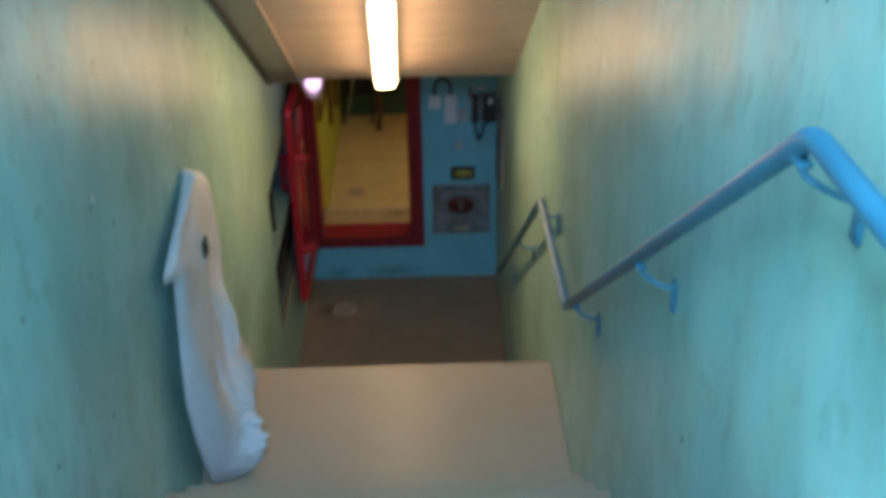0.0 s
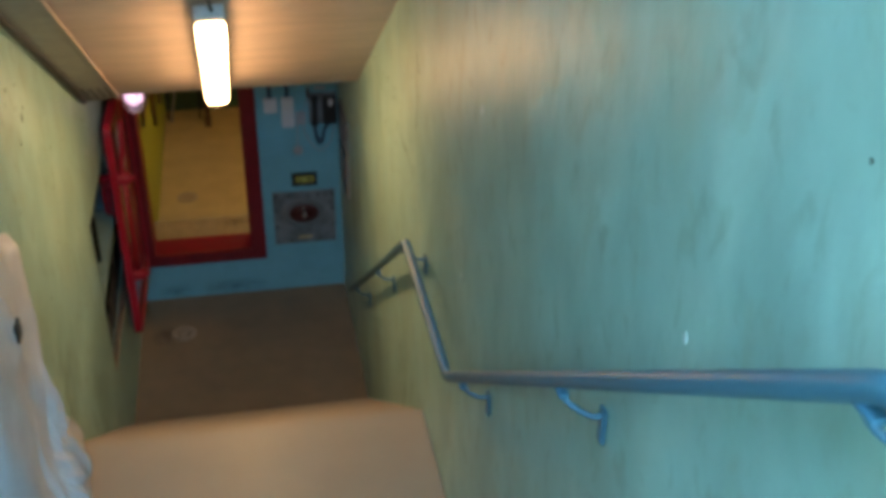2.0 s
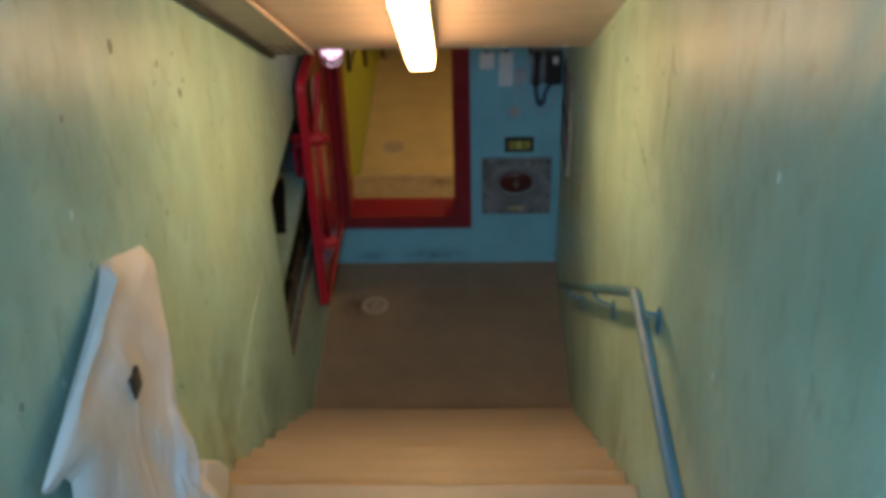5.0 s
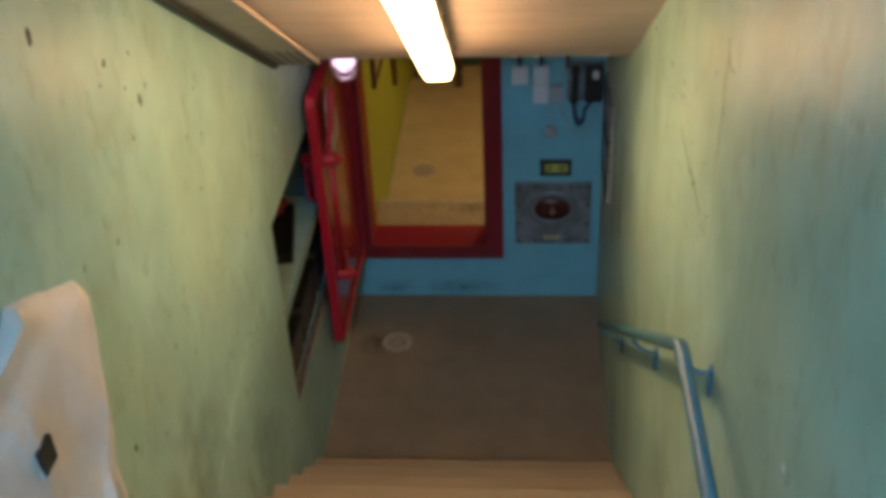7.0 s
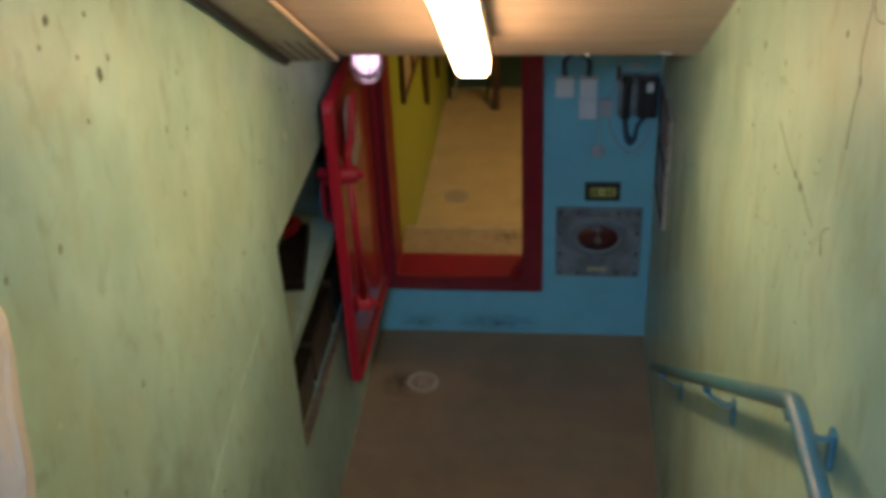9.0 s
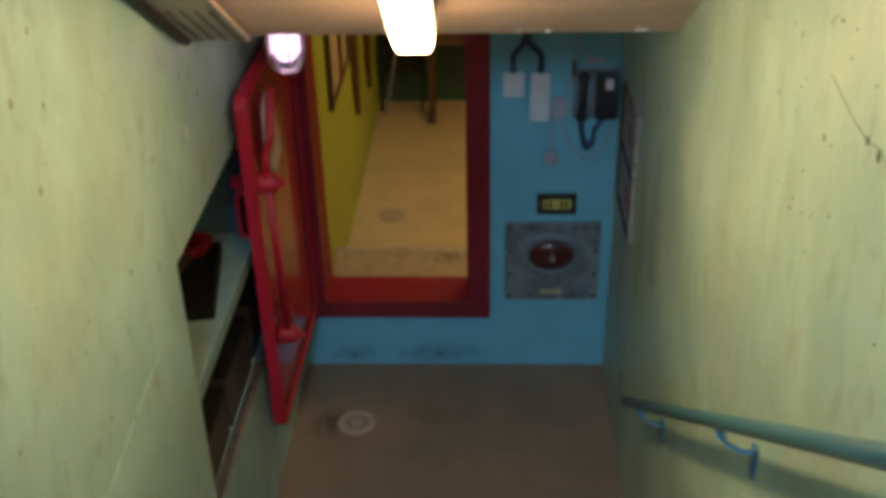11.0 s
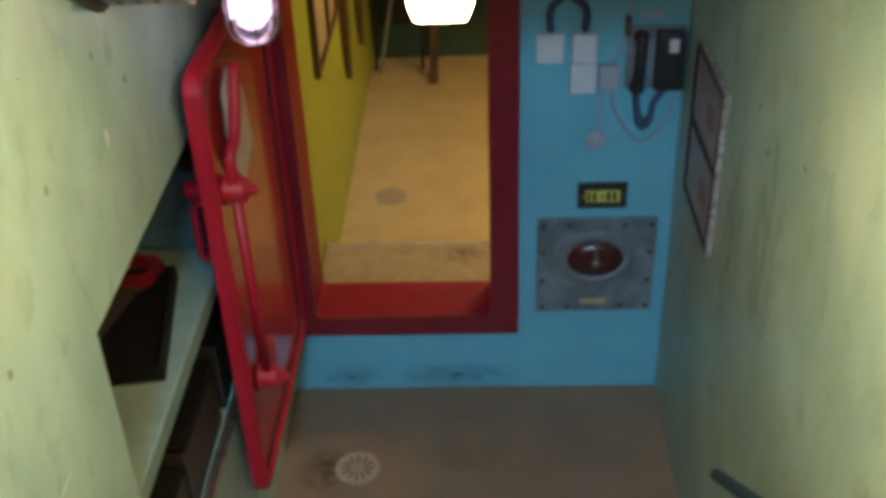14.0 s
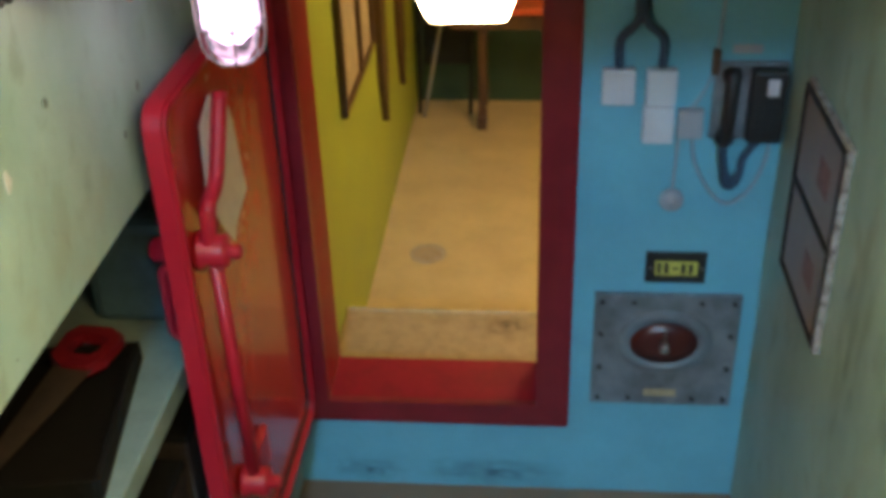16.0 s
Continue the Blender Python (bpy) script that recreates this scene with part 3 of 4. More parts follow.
# ---- white sack leaning on the left wall ----
sack = thing("folded_sack", "creased white paper sack leaning on the wall", "sack")
prof = [  # height, near y, far y, front x, back x
    (0.00, 3.67, 4.24, -0.785, -0.925), (0.05, 3.63, 4.30, -0.768, -0.93), (0.16, 3.58, 4.34, -0.778, -0.932), (0.30, 3.53, 4.31, -0.80, -0.935),
    (0.42, 3.50, 4.27, -0.835, -0.935), (0.55, 3.47, 4.33, -0.852, -0.936), (0.72, 3.49, 4.41, -0.866, -0.936), (0.90, 3.53, 4.45, -0.876, -0.936),
    (1.00, 3.56, 4.46, -0.882, -0.936), (1.045, 3.54, 4.43, -0.886, -0.936), (1.075, 3.46, 4.37, -0.89, -0.936), (1.11, 3.43, 4.30, -0.894, -0.936),
    (1.135, 3.55, 4.26, -0.897, -0.936), (1.165, 3.80, 4.20, -0.90, -0.936), (1.20, 4.05, 4.12, -0.907, -0.936)]
NU = 44
fine = []
for a, b in zip(prof, prof[1:]):
    for k in range(3):
        fine.append(tuple(p + (q - p) * k / 3 for p, q in zip(a, b)))
prof = fine + [prof[-1]]
def folds(y, z):
    """Sharp slanting creases, deeper towards the foot."""
    total = 0
    for ny, nz, off, deep, wide in ((0.80, -0.60, 2.93, 0.062, 0.075), (0.95, 0.30, 4.02, 0.030, 0.07), (0.62, -0.78, 2.20, 0.060, 0.07), (0.97, -0.22, 3.62, 0.030, 0.06), (0.88, -0.48, 3.42, 0.055, 0.07), (0.55, 0.83, 2.75, 0.026, 0.06)):
        d = y * ny + z * nz - off + 0.03 * noise.noise((y * 3, z * 3, off))
        total += deep * max(0, 1 - d / wide if d > 0 else 1 + d / (0.3 * wide)) * max(0.15, 0.9 - z)
    return total
sb = bmesh.new()
frontv, backv = [], []
for z, yn, yf, xf, xb in prof:
    fr, bk = [], []
    for k in range(NU + 1):
        u = k / NU
        y = yn + (yf - yn) * u
        bulge = 1 - abs(2 * u - 1) ** 6
        off = 0.05 * (1 - u) ** 2   # the near edge stands away from the wall
        bend = 0.05 * noise.noise((y * 2.2, z * 2.2, 3.1))
        flat = sum(deep * (abs(((y * ny + z * nz + bend) / wave + o) % 1 - 0.5) * 2 - 0.5) for ny, nz, wave, o, deep in ((0.82, -0.57, 0.34, 0.1, 0.022), (0.93, 0.36, 0.23, 0.55, 0.012), (0.35, 0.94, 0.29, 0.3, 0.011)))
        crease = folds(y, z) + flat * min(1, 0.35 + 0.7 * (1.2 - z))
        fr.append(sb.verts.new((xb + off + (xf - xb) * bulge + crease * bulge, y, z + 0.003)))
        bk.append(sb.verts.new((xb + off, y, z + 0.003)))
    frontv.append(fr)
    backv.append(bk)
front_x, front_y = [[v.co.x for v in fr] for fr in frontv], [[v.co.y for v in fr] for fr in frontv]
for g, flip in ((frontv, 1), (backv, -1)):
    for a, b in zip(g, g[1:]):
        for k in range(NU):
            sb.faces.new((a[k], a[k + 1], b[k + 1], b[k])[::flip])
for k in range(NU):
    sb.faces.new((frontv[0][k], frontv[0][k + 1], backv[0][k + 1], backv[0][k]))
    sb.faces.new((frontv[-1][k], frontv[-1][k + 1], backv[-1][k + 1], backv[-1][k]))
bmesh.ops.remove_doubles(sb, verts=sb.verts, dist=0.0004)
part("sack_body", sb, "paper", sack)
low = bmesh.new()
prism([(4.10, 0.005), (4.44, 0.005), (4.47, 0.07), (4.40, 0.18), (4.28, 0.31), (4.18, 0.27), (4.05, 0.12)], "x", -0.925, -0.82, low)
bmesh.ops.bevel(low, geom=low.edges[:], offset=0.008, segments=1, affect="EDGES")
part("lower_fold", low, "paper", sack, "bulging lower fold of the sack")
mark = bmesh.new()
near_row = min(range(len(prof)), key=lambda i: abs(prof[i][0] - 0.95))
face_x = max(front_x[near_row][k] for k in range(NU + 1) if 3.90 < front_y[near_row][k] < 4.0) + 0.003
prism([(3.92, 0.917), (3.98, 0.917), (3.98, 0.982), (3.92, 0.982)], "x", face_x - 0.012, face_x, mark)
part("diamond_mark", mark, "black", sack, "black diamond mark")

# ---- fittings on the end wall ----
W = YEND
panel = thing("wall_dish_panel", "bolted grey steel panel with an oval dish on the wall", "panel")
part("plate", block(0.076, 0.534, W - 0.022, W - 0.001, -1.232, -0.798, 0.003), "steel", panel)
part("dish_rim", lathe([(0.155, -0.001), (0.15, -0.005), (0.125, -0.010), (0.112, -0.010), (0.108, -0.003)], (0.302, W - 0.022, -0.978), "y", 40, squash=0.8), "pan", panel, "raised grey dish rim", smooth=True)
part("disc", lathe([(0.107, 0.0), (0.107, -0.010), (0.05, -0.016), (0.004, -0.018)], (0.302, W - 0.022, -0.978), "y", 36, squash=0.72), "maroon", panel, "dark maroon disc", smooth=True)
part("knob", lathe([(0.016, 0), (0.016, -0.03), (0.006, -0.036)], (0.302, W - 0.036, -0.978), "y", 14), "chrome", panel, smooth=True)
part("pointer", block(0.298, 0.306, W - 0.050, W - 0.040, -0.975, -0.915, 0.002), "chrome", panel)
for x in (0.1, 0.2, 0.41, 0.51):
    for z in (-0.825, -1.205):
        part("bolt", lathe([(0.009, 0), (0.009, -0.006), (0.004, -0.008)], (x, W - 0.022, z), "y", 6), "frameblack", panel)
for x in (0.1, 0.51):
    for z in (-0.95, -1.08):
        part("bolt", lathe([(0.009, 0), (0.009, -0.006), (0.004, -0.008)], (x, W - 0.022, z), "y", 6), "frameblack", panel)
part("label_strip", block(0.25, 0.355, W - 0.0245, W - 0.0215, -1.195, -1.168), "brass", panel, "small worn yellow label")

sign = thing("number_sign", "small black sign with yellow lettering", "sign")
part("board", block(0.226, 0.412, W - 0.012, W - 0.001, -0.757, -0.648, 0.002), "black", sign)
part("field", block(0.256, 0.385, W - 0.0135, W - 0.0115, -0.728, -0.678), "yellow", sign, "yellow inset strip")
for i, (x, w, h) in enumerate([(0.268, 0.012, 0.036), (0.29, 0.014, 0.036), (0.318, 0.018, 0.008), (0.342, 0.014, 0.036), (0.365, 0.014, 0.036)]):
    part("character_bar", block(x - w / 2, x + w / 2, W - 0.0150, W - 0.0133, -0.703 - h / 2, -0.703 + h / 2), "black", sign)
for x in (0.241, 0.399):
    part("screw", lathe([(0.004, 0), (0.003, -0.003)], (x, W - 0.012, -0.703), "y", 8), "chrome", sign)

pipe = thing("forked_conduit", "dark conduit forking to two switch boxes", "conduit")
part("trunk", tube([(0.165, W - 0.02, LOBBY_CEIL - 0.002), (0.165, W - 0.02, 0.12)], 0.022), "conduit", pipe, smooth=True)
for x in (0.11, 0.228):
    part("branch", tube(curve([(0.165, W - 0.02, 0.13), (0.165 + (x - 0.165) * 0.3, W - 0.02, 0.085), (x, W - 0.02, 0.04), (x, W - 0.02, -0.04)], 5), 0.0135), "conduit", pipe, smooth=True)
def switch(x0, x1, z0, z1, d, material, label, name="switch_box", cat="switch"):
    s = thing(name, label, cat)
    part("body", block(x0, x1, W - d, W - 0.001, z0, z1, 0.006), material, s)
    return s
switch(0.065, 0.157, -0.152, -0.045, 0.035, "white", "small white plastic switch box on the wall")
switch(0.187, 0.272, -0.150, -0.045, 0.040, "white", "upper white plastic switch box on the wall")
switch(0.184, 0.272, -0.268, -0.153, 0.040, "white", "lower white plastic socket box on the wall", "socket_box", "socket")
switch(0.282, 0.355, -0.255, -0.165, 0.035, "greyplastic", "grey plastic junction box with two cables", "junction_box", "junction box")
bell = thing("round_button", "pale round button hanging on a thin cable", "button")
part("button", lathe([(0.036, 0), (0.036, -0.012), (0.028, -0.02), (0.012, -0.021), (0.010, -0.026), (0.002, -0.027)], (0.287, W - 0.001, -0.465), "y", 24), "greyplastic", bell, smooth=True)
part("cable", tube(curve([(0.292, W - 0.006, -0.256), (0.290, W - 0.006, -0.34), (0.287, W - 0.006, -0.43)]), 0.004, sides=8), "greyplastic", bell, smooth=True)

phone = thing("wall_telephone", "black wall telephone with coiled cord on a metal panel", "telephone")
part("back_plate", block(0.375, 0.575, W - 0.02, W - 0.001, -0.258, -0.025, 0.004), "steel", phone)
part("body", block(0.470, 0.570, W - 0.07, W - 0.02, -0.25, -0.035, 0.01), "black", phone)
part("label_window", block(0.512, 0.545, W - 0.0735, W - 0.069, -0.105, -0.055, 0.002), "white", phone, "bright window on the telephone")
for i in range(4):
    for j in range(3):
        part("key", block(0.487 + j * 0.022, 0.502 + j * 0.022, W - 0.075, W - 0.069, -0.150 - i * 0.022, -0.136 - i * 0.022, 0.002), "frameblack", phone)
part("handset", tube(curve([(0.415, W - 0.055, -0.045), (0.415, W - 0.085, -0.07), (0.412, W - 0.085, -0.2), (0.412, W - 0.055, -0.24)], 5), [0.026] * 4 + [0.019] * 9 + [0.027] * 3, sides=12), "black", phone, smooth=True)
cord = [(0.412, W - 0.05, -0.245), (0.418, W - 0.045, -0.32), (0.440, W - 0.04, -0.395), (0.468, W - 0.04, -0.36), (0.476, W - 0.035, -0.31), (0.515, W - 0.03, -0.25)]
part("cord", tube(curve(cord, 8), [0.013] * 12 + [0.016] * 12 + [0.012] * 17, sides=10), "conduit", phone, "dark coiled cord", smooth=True)
part("strip", block(0.365, 0.385, W - 0.03, W - 0.001, -0.06, 0.01, 0.003), "brown", phone, "small brown terminal")
part("label_strip", block(0.42, 0.50, W - 0.004, W - 0.001, -0.005, 0.02), "greyplastic", phone)
loop = thing("wall_cable", "thin grey cable looping across the wall", "cable")
part("loop_cable", tube(curve([(0.33, W - 0.012, -0.255), (0.345, W - 0.006, -0.34), (0.40, W - 0.006, -0.44), (0.455, W - 0.006, -0.475), (0.515, W - 0.006, -0.42), (0.545, W - 0.008, -0.33), (0.55, W - 0.012, -0.258)], 6), 0.0065, sides=8), "cable", loop, smooth=True)
part("riser_cable", tube(curve([(0.318, W - 0.012, -0.165), (0.345, W - 0.006, -0.13), (0.372, W - 0.006, -0.05), (0.384, W - 0.006, 0.15), (0.39, W - 0.006, LOBBY_CEIL - 0.005)], 6), 0.006, sides=8), "cable", loop, smooth=True)

# ---- framed double picture on the right wall ----
pic = thing("picture_frame", "dark framed pair of pinkish prints with worn edge", "picture frame")
PY0, PY1, PZ0, PZ1 = 7.30, 7.715, -0.515, 0.02
part("backing", block(XR - 0.012, XR - 0.001, PY0, PY1, PZ0, PZ1), "frameblack", pic)
for a in (PZ0 + 0.012, (PZ0 + PZ1) / 2 + 0.008):
    part("print", block(XR - 0.016, XR - 0.0118, PY0 + 0.014, PY1 - 0.012, a, a + 0.243), "print", pic, "pinkish grey print")
    part("print_mark", block(XR - 0.0175, XR - 0.0159, PY0 + 0.10, PY0 + 0.20, a + 0.08, a + 0.16, 0.0006), "printred", pic, "faded reddish shape")
for y0, y1, z0, z1 in ((PY0, PY1, PZ1 - 0.012, PZ1), (PY0, PY1, PZ0, PZ0 + 0.012), (PY0, PY1, (PZ0 + PZ1) / 2 - 0.006, (PZ0 + PZ1) / 2 + 0.006), (PY1 - 0.012, PY1, PZ0 + 0.012, PZ1 - 0.012), (PY0, PY0 + 0.013, PZ0 + 0.012, PZ1 - 0.012)):
    part("frame_bar", block(XR - 0.024, XR - 0.0119, y0, y1, z0, z1, 0.002), "frameblack", pic)
part("worn_edge", block(XR - 0.020, XR - 0.001, PY0 - 0.010, PY0 - 0.001, PZ0 - 0.01, PZ1 + 0.004, 0.003), "frameworn", pic, "chipped pale outer edge")
part("worn_edge", block(XR - 0.018, XR - 0.001, PY0 - 0.016, PY1, PZ1 + 0.001, PZ1 + 0.014, 0.003), "frameworn", pic)

# ---- floor drains ----
def drain(x, y, cover="drain", gap="slot", group="floor drains"):
    d = thing("floor_drain", "round pale slotted drain grate set in the floor", "drain", group)
    z = FLOOR
    part("cover", lathe([(0.0745, 0), (0.0745, 0.004), (0.002, 0.004)], (x, y, z), "z", 36), cover, d, smooth=False)
    part("rim", lathe([(0.088, 0), (0.088, 0.006), (0.084, 0.009), (0.078, 0.009), (0.074, 0.005)], (x, y, z), "z", 36), "grate_rim", d, "pale worn metal rim")
    for k in range(12):
        a = k * math.pi / 6
        m = Matrix.Translation((x, y, z)) @ Matrix.Rotation(a, 4, "Z")
        part("slot", block(0.028, 0.066, -0.006, 0.006, 0.0038, 0.0052, m=m), gap, d)
    for k in range(4):
        m = Matrix.Translation((x, y, z)) @ Matrix.Rotation(k * math.pi / 2 + 0.4, 4, "Z")
        part("slot", block(0.008, 0.02, -0.005, 0.005, 0.0038, 0.0052, m=m), gap, d)
drain(-0.635, 7.50)
drain(-0.632, 9.57, "tandrain", "ledge")
random.seed(3)

# ---- recess contents ----
# shelf slab: shade under the recess head is put into its colour
shelf = thing("recess_shelf", "thick green painted shelf slab, darkened for the shade in the recess", "shelf", kind="structure")
part("slab", block(XL - RDEEP + 0.001, XL - 0.004, RY0 + 0.001, RY1 - 0.001, -0.515, -0.45, 0.006), "shelf", shelf)
strip = thing("sill_strip", "tarnished metal strip along the recess sill", "trim", kind="structure")
part("strip", block(XL - 0.03, XL + 0.006, RY0 + 0.01, RY1 - 0.01, RZ0 + 0.001, RZ0 + 0.022, 0.005), "chrome", strip)
case = thing("black_case", "matt black open case lying on the recess shelf", "case")
m = Matrix.Translation((-1.155, 6.86, -0.449)) @ Matrix.Rotation(radians(9), 4, "Z")
part("floor_panel", block(-0.14, 0.14, -0.25, 0.23, 0.0, 0.012, m=m), "blackbox", case)
for x0, x1, y0, y1 in ((-0.14, -0.125, -0.25, 0.23), (0.125, 0.14, -0.25, 0.23), (-0.125, 0.125, -0.25, -0.235), (-0.125, 0.125, 0.215, 0.23)):
    part("side_panel", block(x0, x1, y0, y1, 0.012, 0.05, 0.002, m=m), "blackbox", case)
saw = thing("hand_saw", "hand saw with red handle lying on the black case", "saw")
ms = Matrix.Translation((-1.17, 6.90, -0.385)) @ Matrix.Rotation(radians(-6), 4, "Z")
bl = prism([(-0.03, -0.33), (0.0, -0.33), (0.05, 0.10), (-0.05, 0.10)], "z", 0, 0.003)
bmesh.ops.transform(bl, matrix=ms, verts=bl.verts)
part("blade", bl, "bin", saw, "dark steel blade")
hd = bmesh.new()
oo = [(-0.065, 0.10), (-0.03, 0.075), (0.04, 0.07), (0.065, 0.11), (0.07, 0.20), (0.03, 0.225), (-0.05, 0.225), (-0.07, 0.19)]
ii = [(-0.04, 0.13), (-0.02, 0.115), (0.025, 0.115), (0.038, 0.135), (0.04, 0.175), (0.02, 0.19), (-0.03, 0.19), (-0.042, 0.17)]
vv = [[hd.verts.new((p[0], p[1], z)) for p in line] for line in (oo, ii) for z in (-0.012, 0.016)]
for a, b in ((0, 1), (1, 3), (3, 2), (2, 0)):
    for i in range(8):
        hd.faces.new((vv[a][i], vv[a][(i + 1) % 8], vv[b][(i + 1) % 8], vv[b][i]))
bmesh.ops.transform(hd, matrix=ms, verts=hd.verts)
part("grip", hd, "darkred", saw, "red looped grip")
can = thing("metal_canister", "blue-grey metal canister with red carrying handle", "canister")
part("body", block(-1.22, -0.99, 7.25, 7.45, -0.45, -0.16, 0.03), "bluebox", can)
part("cap", lathe([(0.035, 0), (0.035, 0.03), (0.028, 0.035)], (-1.1, 7.33, -0.16), "z", 20), "bluebox", can, smooth=True)
part("handle", tube(fillet([(-0.99, 7.22, -0.24), (-0.955, 7.20, -0.24), (-0.955, 7.20, -0.42), (-0.99, 7.22, -0.42)], 0.025), 0.010), "red", can, "red looped handle", smooth=True)
hose = thing("hose_coil", "blue-grey hose coil hanging in the recess", "hose")
for i in range(3):
    part("loop", tube([(-1.12 - 0.02 * i, 7.42 + 0.13 * math.cos(a * math.pi / 12), -0.12 + 0.1 * math.sin(a * math.pi / 12)) for a in range(25)], 0.012, sides=8), "bluebox", hose, smooth=True)
for k, (y0, y1) in enumerate(((6.30, 6.62), (6.66, 7.05), (7.10, 7.5))):
    bx = thing("storage_bin", "dark brown storage bin under the recess shelf", "bin", "bins under the shelf")
    part("body", block(-1.36, -0.98, y0, y1, RZ0 + 0.001, RZ0 + 0.20 + 0.03 * k, 0.008), "bin", bx)
    part("lid", block(-1.365, -0.975, y0 - 0.004, y1 + 0.004, RZ0 + 0.2015 + 0.03 * k, RZ0 + 0.225 + 0.03 * k, 0.006), "blackbox", bx)

# ---- inner room things ----
table = thing("table", "orange-red topped table on brown wooden legs", "table")
part("tabletop", block(-0.66, 0.75, 11.02, 11.44, -0.945, -0.91, 0.005), "orange", table, "orange-red top")
part("apron", block(-0.62, 0.71, 11.05, 11.075, -1.04, -0.9455, 0.002), "brown", table)
for x in (-0.44, 0.65):
    for y in (11.08, 11.38):
        leg = part("leg", block(x - 0.022, x + 0.022, y - 0.022, y + 0.022, FLOOR + 0.001, -0.9455, 0.004), "brown", table)
    part("foot", block(x - 0.03, x + 0.03, 11.0, 11.12, FLOOR + 0.001, FLOOR + 0.09, 0.008), "brown", table)
chair = thing("folded_chair", "dark folded chair leaning by the wall", "chair")
part("seat", block(-0.80, -0.50, 11.30, 11.36, -1.35, -0.75, 0.01), "dark", chair)
for x in (-0.83, -0.52):
    part("leg", tube([(x, 11.22, FLOOR + 0.012), (x + 0.02, 11.38, -0.45)], 0.012, sides=8), "dark", chair, smooth=True)
part("brace", tube([(-0.80, 11.16, FLOOR + 0.012), (-0.60, 11.30, -0.6)], 0.010, sides=8), "greyplastic", chair, smooth=True)
wp = thing("wall_picture", "brown framed pale double picture on the wall", "picture frame")
for y0, y1, z0, z1 in ((8.88, 8.915, -0.62, 0.25), (9.30, 9.33, -0.60, 0.25), (9.64, 9.67, -0.60, 0.25)):
    part("frame_bar", block(IX0 + 0.001, IX0 + 0.03, y0, y1, z0, z1, 0.003), "brown", wp)
for z in (-0.62, 0.22):
    part("frame_bar", block(IX0 + 0.001, IX0 + 0.028, 8.9155, 9.6395, z, z + 0.03, 0.003), "brown", wp)
part("picture", block(IX0 + 0.001, IX0 + 0.012, 8.916, 9.299, -0.589, 0.219), "mount", wp)
part("picture", block(IX0 + 0.001, IX0 + 0.012, 9.331, 9.639, -0.589, 0.219), "mount", wp)
# two flat brown strips on the left wall, pointed at the foot
for y, z in ((9.85, -1.1), (10.55, -1.2)):
    wb = thing("pointed_strip", "brown upright strip with pointed foot on the wall", "board", "boards on the wall")
    part("board", prism([(y, 0.2), (y + 0.16, 0.2), (y + 0.16, z + 0.25), (y + 0.08, z), (y, z + 0.25)], "x", IX0 + 0.001, IX0 + 0.035), "brown", wb)

# ---- wear ----
def dirt(name, label, x0, x1, y0, y1, z0, z1):
    thin = min((x1 - x0, "x"), (y1 - y0, "y"), (z1 - z0, "z"))[1]
    tagged(link(name, block(x0, x1, y0, y1, z0, z1), "smudge_" + thin), label, "stain", kind="stuff")
dirt("wall_smudge", "dark scuff marks low on the blue wall", -0.55, 0.02, YEND - 0.0025, YEND - 0.0005, -1.644, -1.50)
dirt("wall_smudge", "small dark scuff above the floor", -0.85, -0.55, YEND - 0.0025, YEND - 0.0005, -1.64, -1.52)
dirt("floor_stain", "dark stain on the floor beside the drain", -0.88, -0.62, 7.36, 7.62, FLOOR + 0.0005, FLOOR + 0.002)
dirt("floor_stain", "dark scuffs on the worn concrete step", -0.34, -0.10, 8.50, 8.65, -1.3595, -1.358)
for y0, y1, z0, z1 in ((6.95, 7.25, -0.75, 0.0), (6.6, 6.95, -0.5, 0.2)):
    dirt("wall_smudge", "grey mould specks on the turquoise wall", XR - 0.0025, XR - 0.0005, y0, y1, z0, z1)
for y0, y1, z0, z1 in ((6.30, 6.7, -1.64, -1.1), (4.6, 5.3, -0.6, 0.1)):
    dirt("wall_smudge", "brown scuffs on the wall above the steps", XR - 0.0025, XR - 0.0005, y0, y1, z0, z1)
for y0, y1, z0, z1 in ((4.5, 5.3, -0.5, 0.3), (5.2, 5.9, -1.0, -0.4)):
    dirt("wall_smudge", "brown scuffs on the wall beside the steps", XL + 0.0005, XL + 0.0025, y0, y1, z0, z1)
ridge = tube(curve([(XL, 4.95, -0.32), (XL, 5.03, -0.294), (XL, 5.37, -0.169), (XL, 5.70, -0.12), (XL, 5.95, -0.095)], 5), 0.0022, sides=6)
struct("trim_ridge", ridge, "wall", "thin raised paint ridge along the wall", "trim", smooth=True)
cracks = bmesh.new()
for way_yz in (((5.185, 1.043), (5.07, 1.025), (4.97, 1.021), (4.91, 1.03), (4.81, 1.012), (4.768, 1.014)), ((4.66, 1.08), (4.70, 1.04), (4.686, 1.0)), ((4.64, 1.25), (4.628, 1.326), (4.622, 1.382), (4.635, 1.42), (4.622, 1.52)), ((4.64, 1.55), (4.60, 1.503), (4.54, 1.512))):
    tube(curve([(XR, y + random.uniform(-0.006, 0.006), z) for y, z in way_yz], 5), 0.0011, cracks, sides=5)
struct("trim_crack", cracks, "recess", "hairline cracks in the wall paint", "trim")


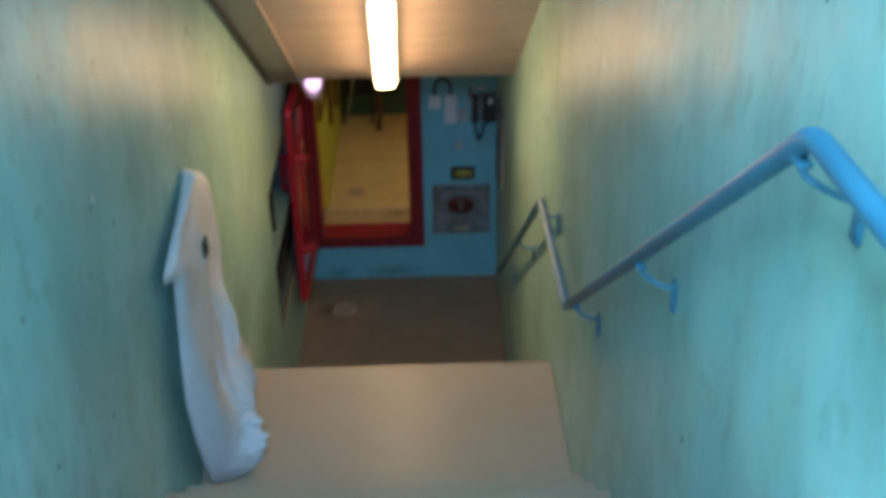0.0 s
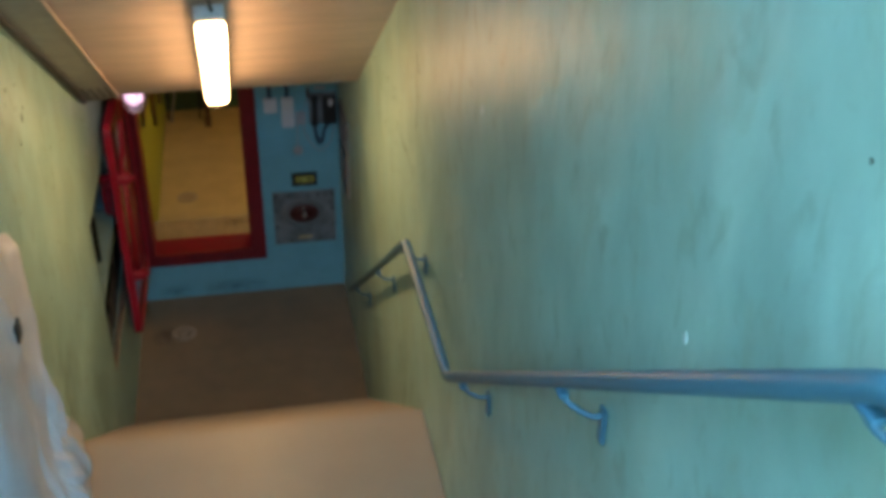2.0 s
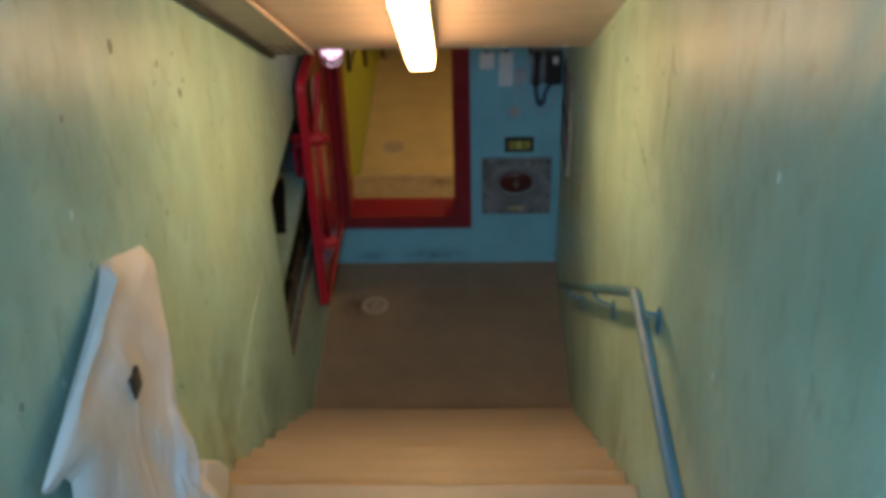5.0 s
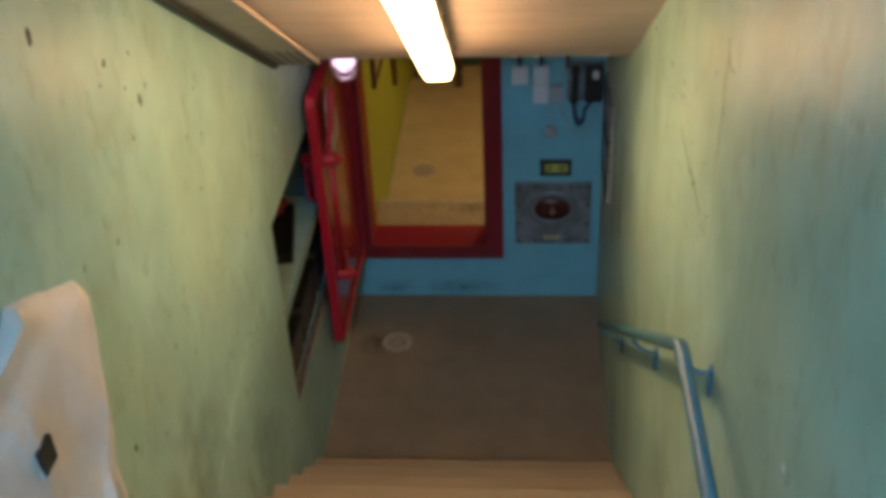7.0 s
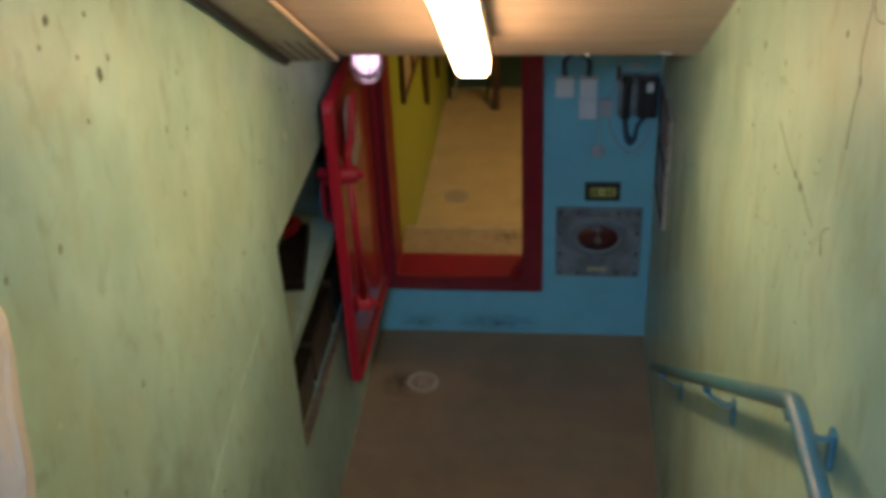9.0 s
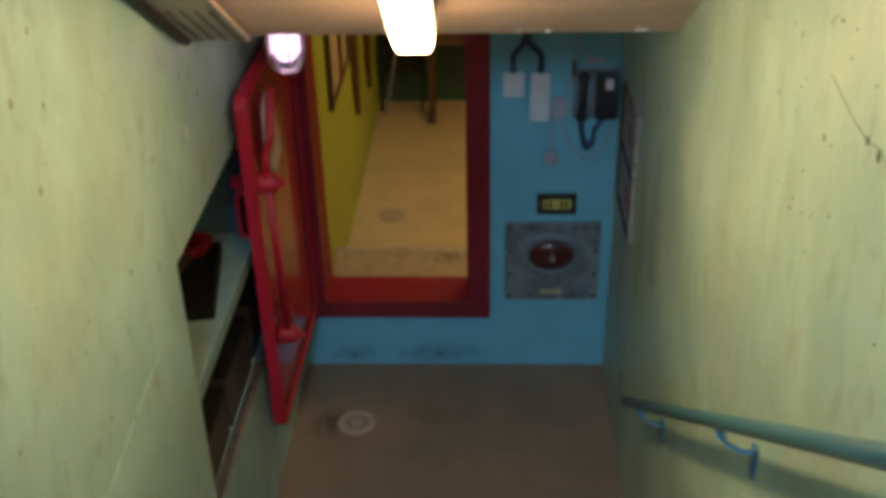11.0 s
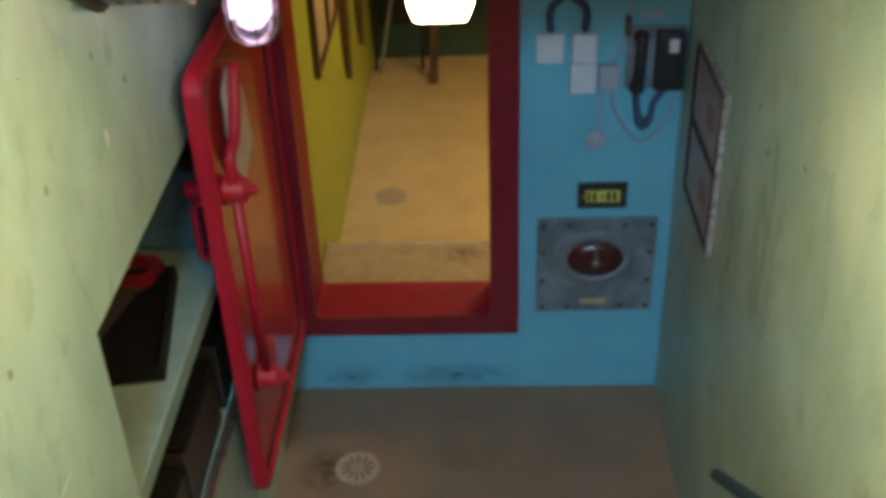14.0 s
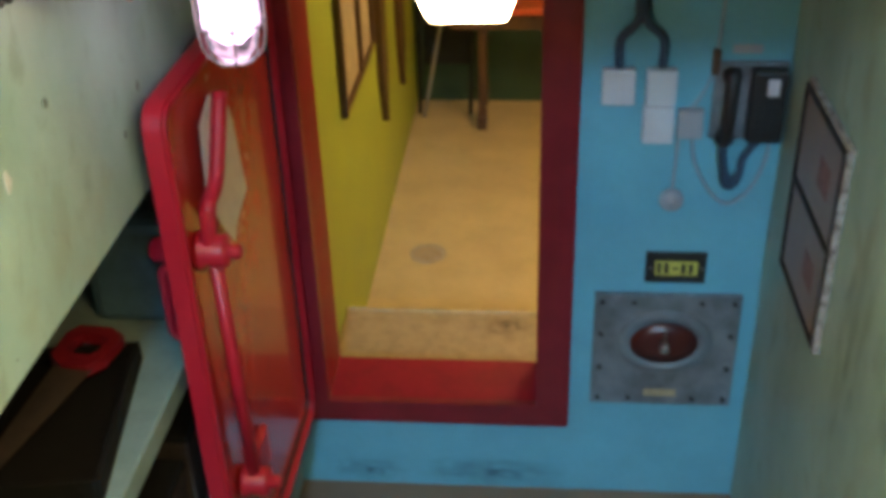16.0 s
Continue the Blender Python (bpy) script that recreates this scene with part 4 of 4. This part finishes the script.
def chips_on(x, spots, material, label):
    """Shallow flakes knocked out of the paint: uneven little plates on the wall."""
    bm = bmesh.new()
    for y, z, size in spots:
        n = 9
        outline = [(y + size * random.uniform(0.5, 0.9) * math.cos(2 * math.pi * k / n), z + size * random.uniform(0.8, 1.4) * math.sin(2 * math.pi * k / n)) for k in range(n)]
        prism(outline, "x", x - 0.0015, x + 0.0015, bm)
    tagged(link("paint_chips", bm, material), label, "paint chips", kind="stuff")


random.seed(11)
chips_on(XL, ((5.09, 1.194, 0.017), (5.151, 1.212, 0.009), (4.903, 1.392, 0.011), (5.079, 1.341, 0.008), (4.985, 1.13, 0.007), (5.553, 0.84, 0.007), (4.85, 1.355, 0.006), (5.002, 1.272, 0.007), (4.547, 1.618, 0.018), (4.517, 0.41, 0.010), (6.697, 0.392, 0.008), (6.531, 0.521, 0.006), (6.998, 0.194, 0.008)), "darkchip", "dark chips knocked in the turquoise paint")
chips_on(XR, ((4.622, 1.382, 0.009), (4.97, 1.021, 0.009), (4.915, 1.022, 0.010), (5.449, 1.118, 0.008), (5.904, 1.039, 0.008), (5.483, 0.888, 0.006), (5.169, 0.934, 0.006), (5.20, 1.174, 0.006), (4.743, 1.418, 0.006), (1.788, 2.543, 0.0035), (2.23, 1.37, 0.008), (6.566, 0.201, 0.006), (6.858, 0.082, 0.008), (6.984, 0.148, 0.007)), "darkchip", "dark chips knocked in the turquoise paint")
chips_on(XR, [(random.uniform(4.75, 5.65), random.uniform(0.70, 1.15), random.uniform(0.0015, 0.0035)) for _ in range(34)], "darkchip", "scattered dark specks in the turquoise paint")
chips_on(XL, [(random.uniform(5.2, 6.6), random.uniform(-0.1, 0.75), random.uniform(0.0015, 0.003)) for _ in range(22)], "darkchip", "scattered dark specks in the turquoise paint")
chips_on(XL, ((4.046, 1.41, 0.012), (3.769, 1.113, 0.012), (6.517, 0.336, 0.016), (3.05, 1.62, 0.012)), "palechip", "pale chips bared in the turquoise paint")
chips_on(XR, ((2.141, 2.058, 0.010), (3.557, 1.808, 0.012), (6.625, -0.322, 0.009), (3.764, 1.133, 0.010)), "palechip", "pale chips bared in the turquoise paint")
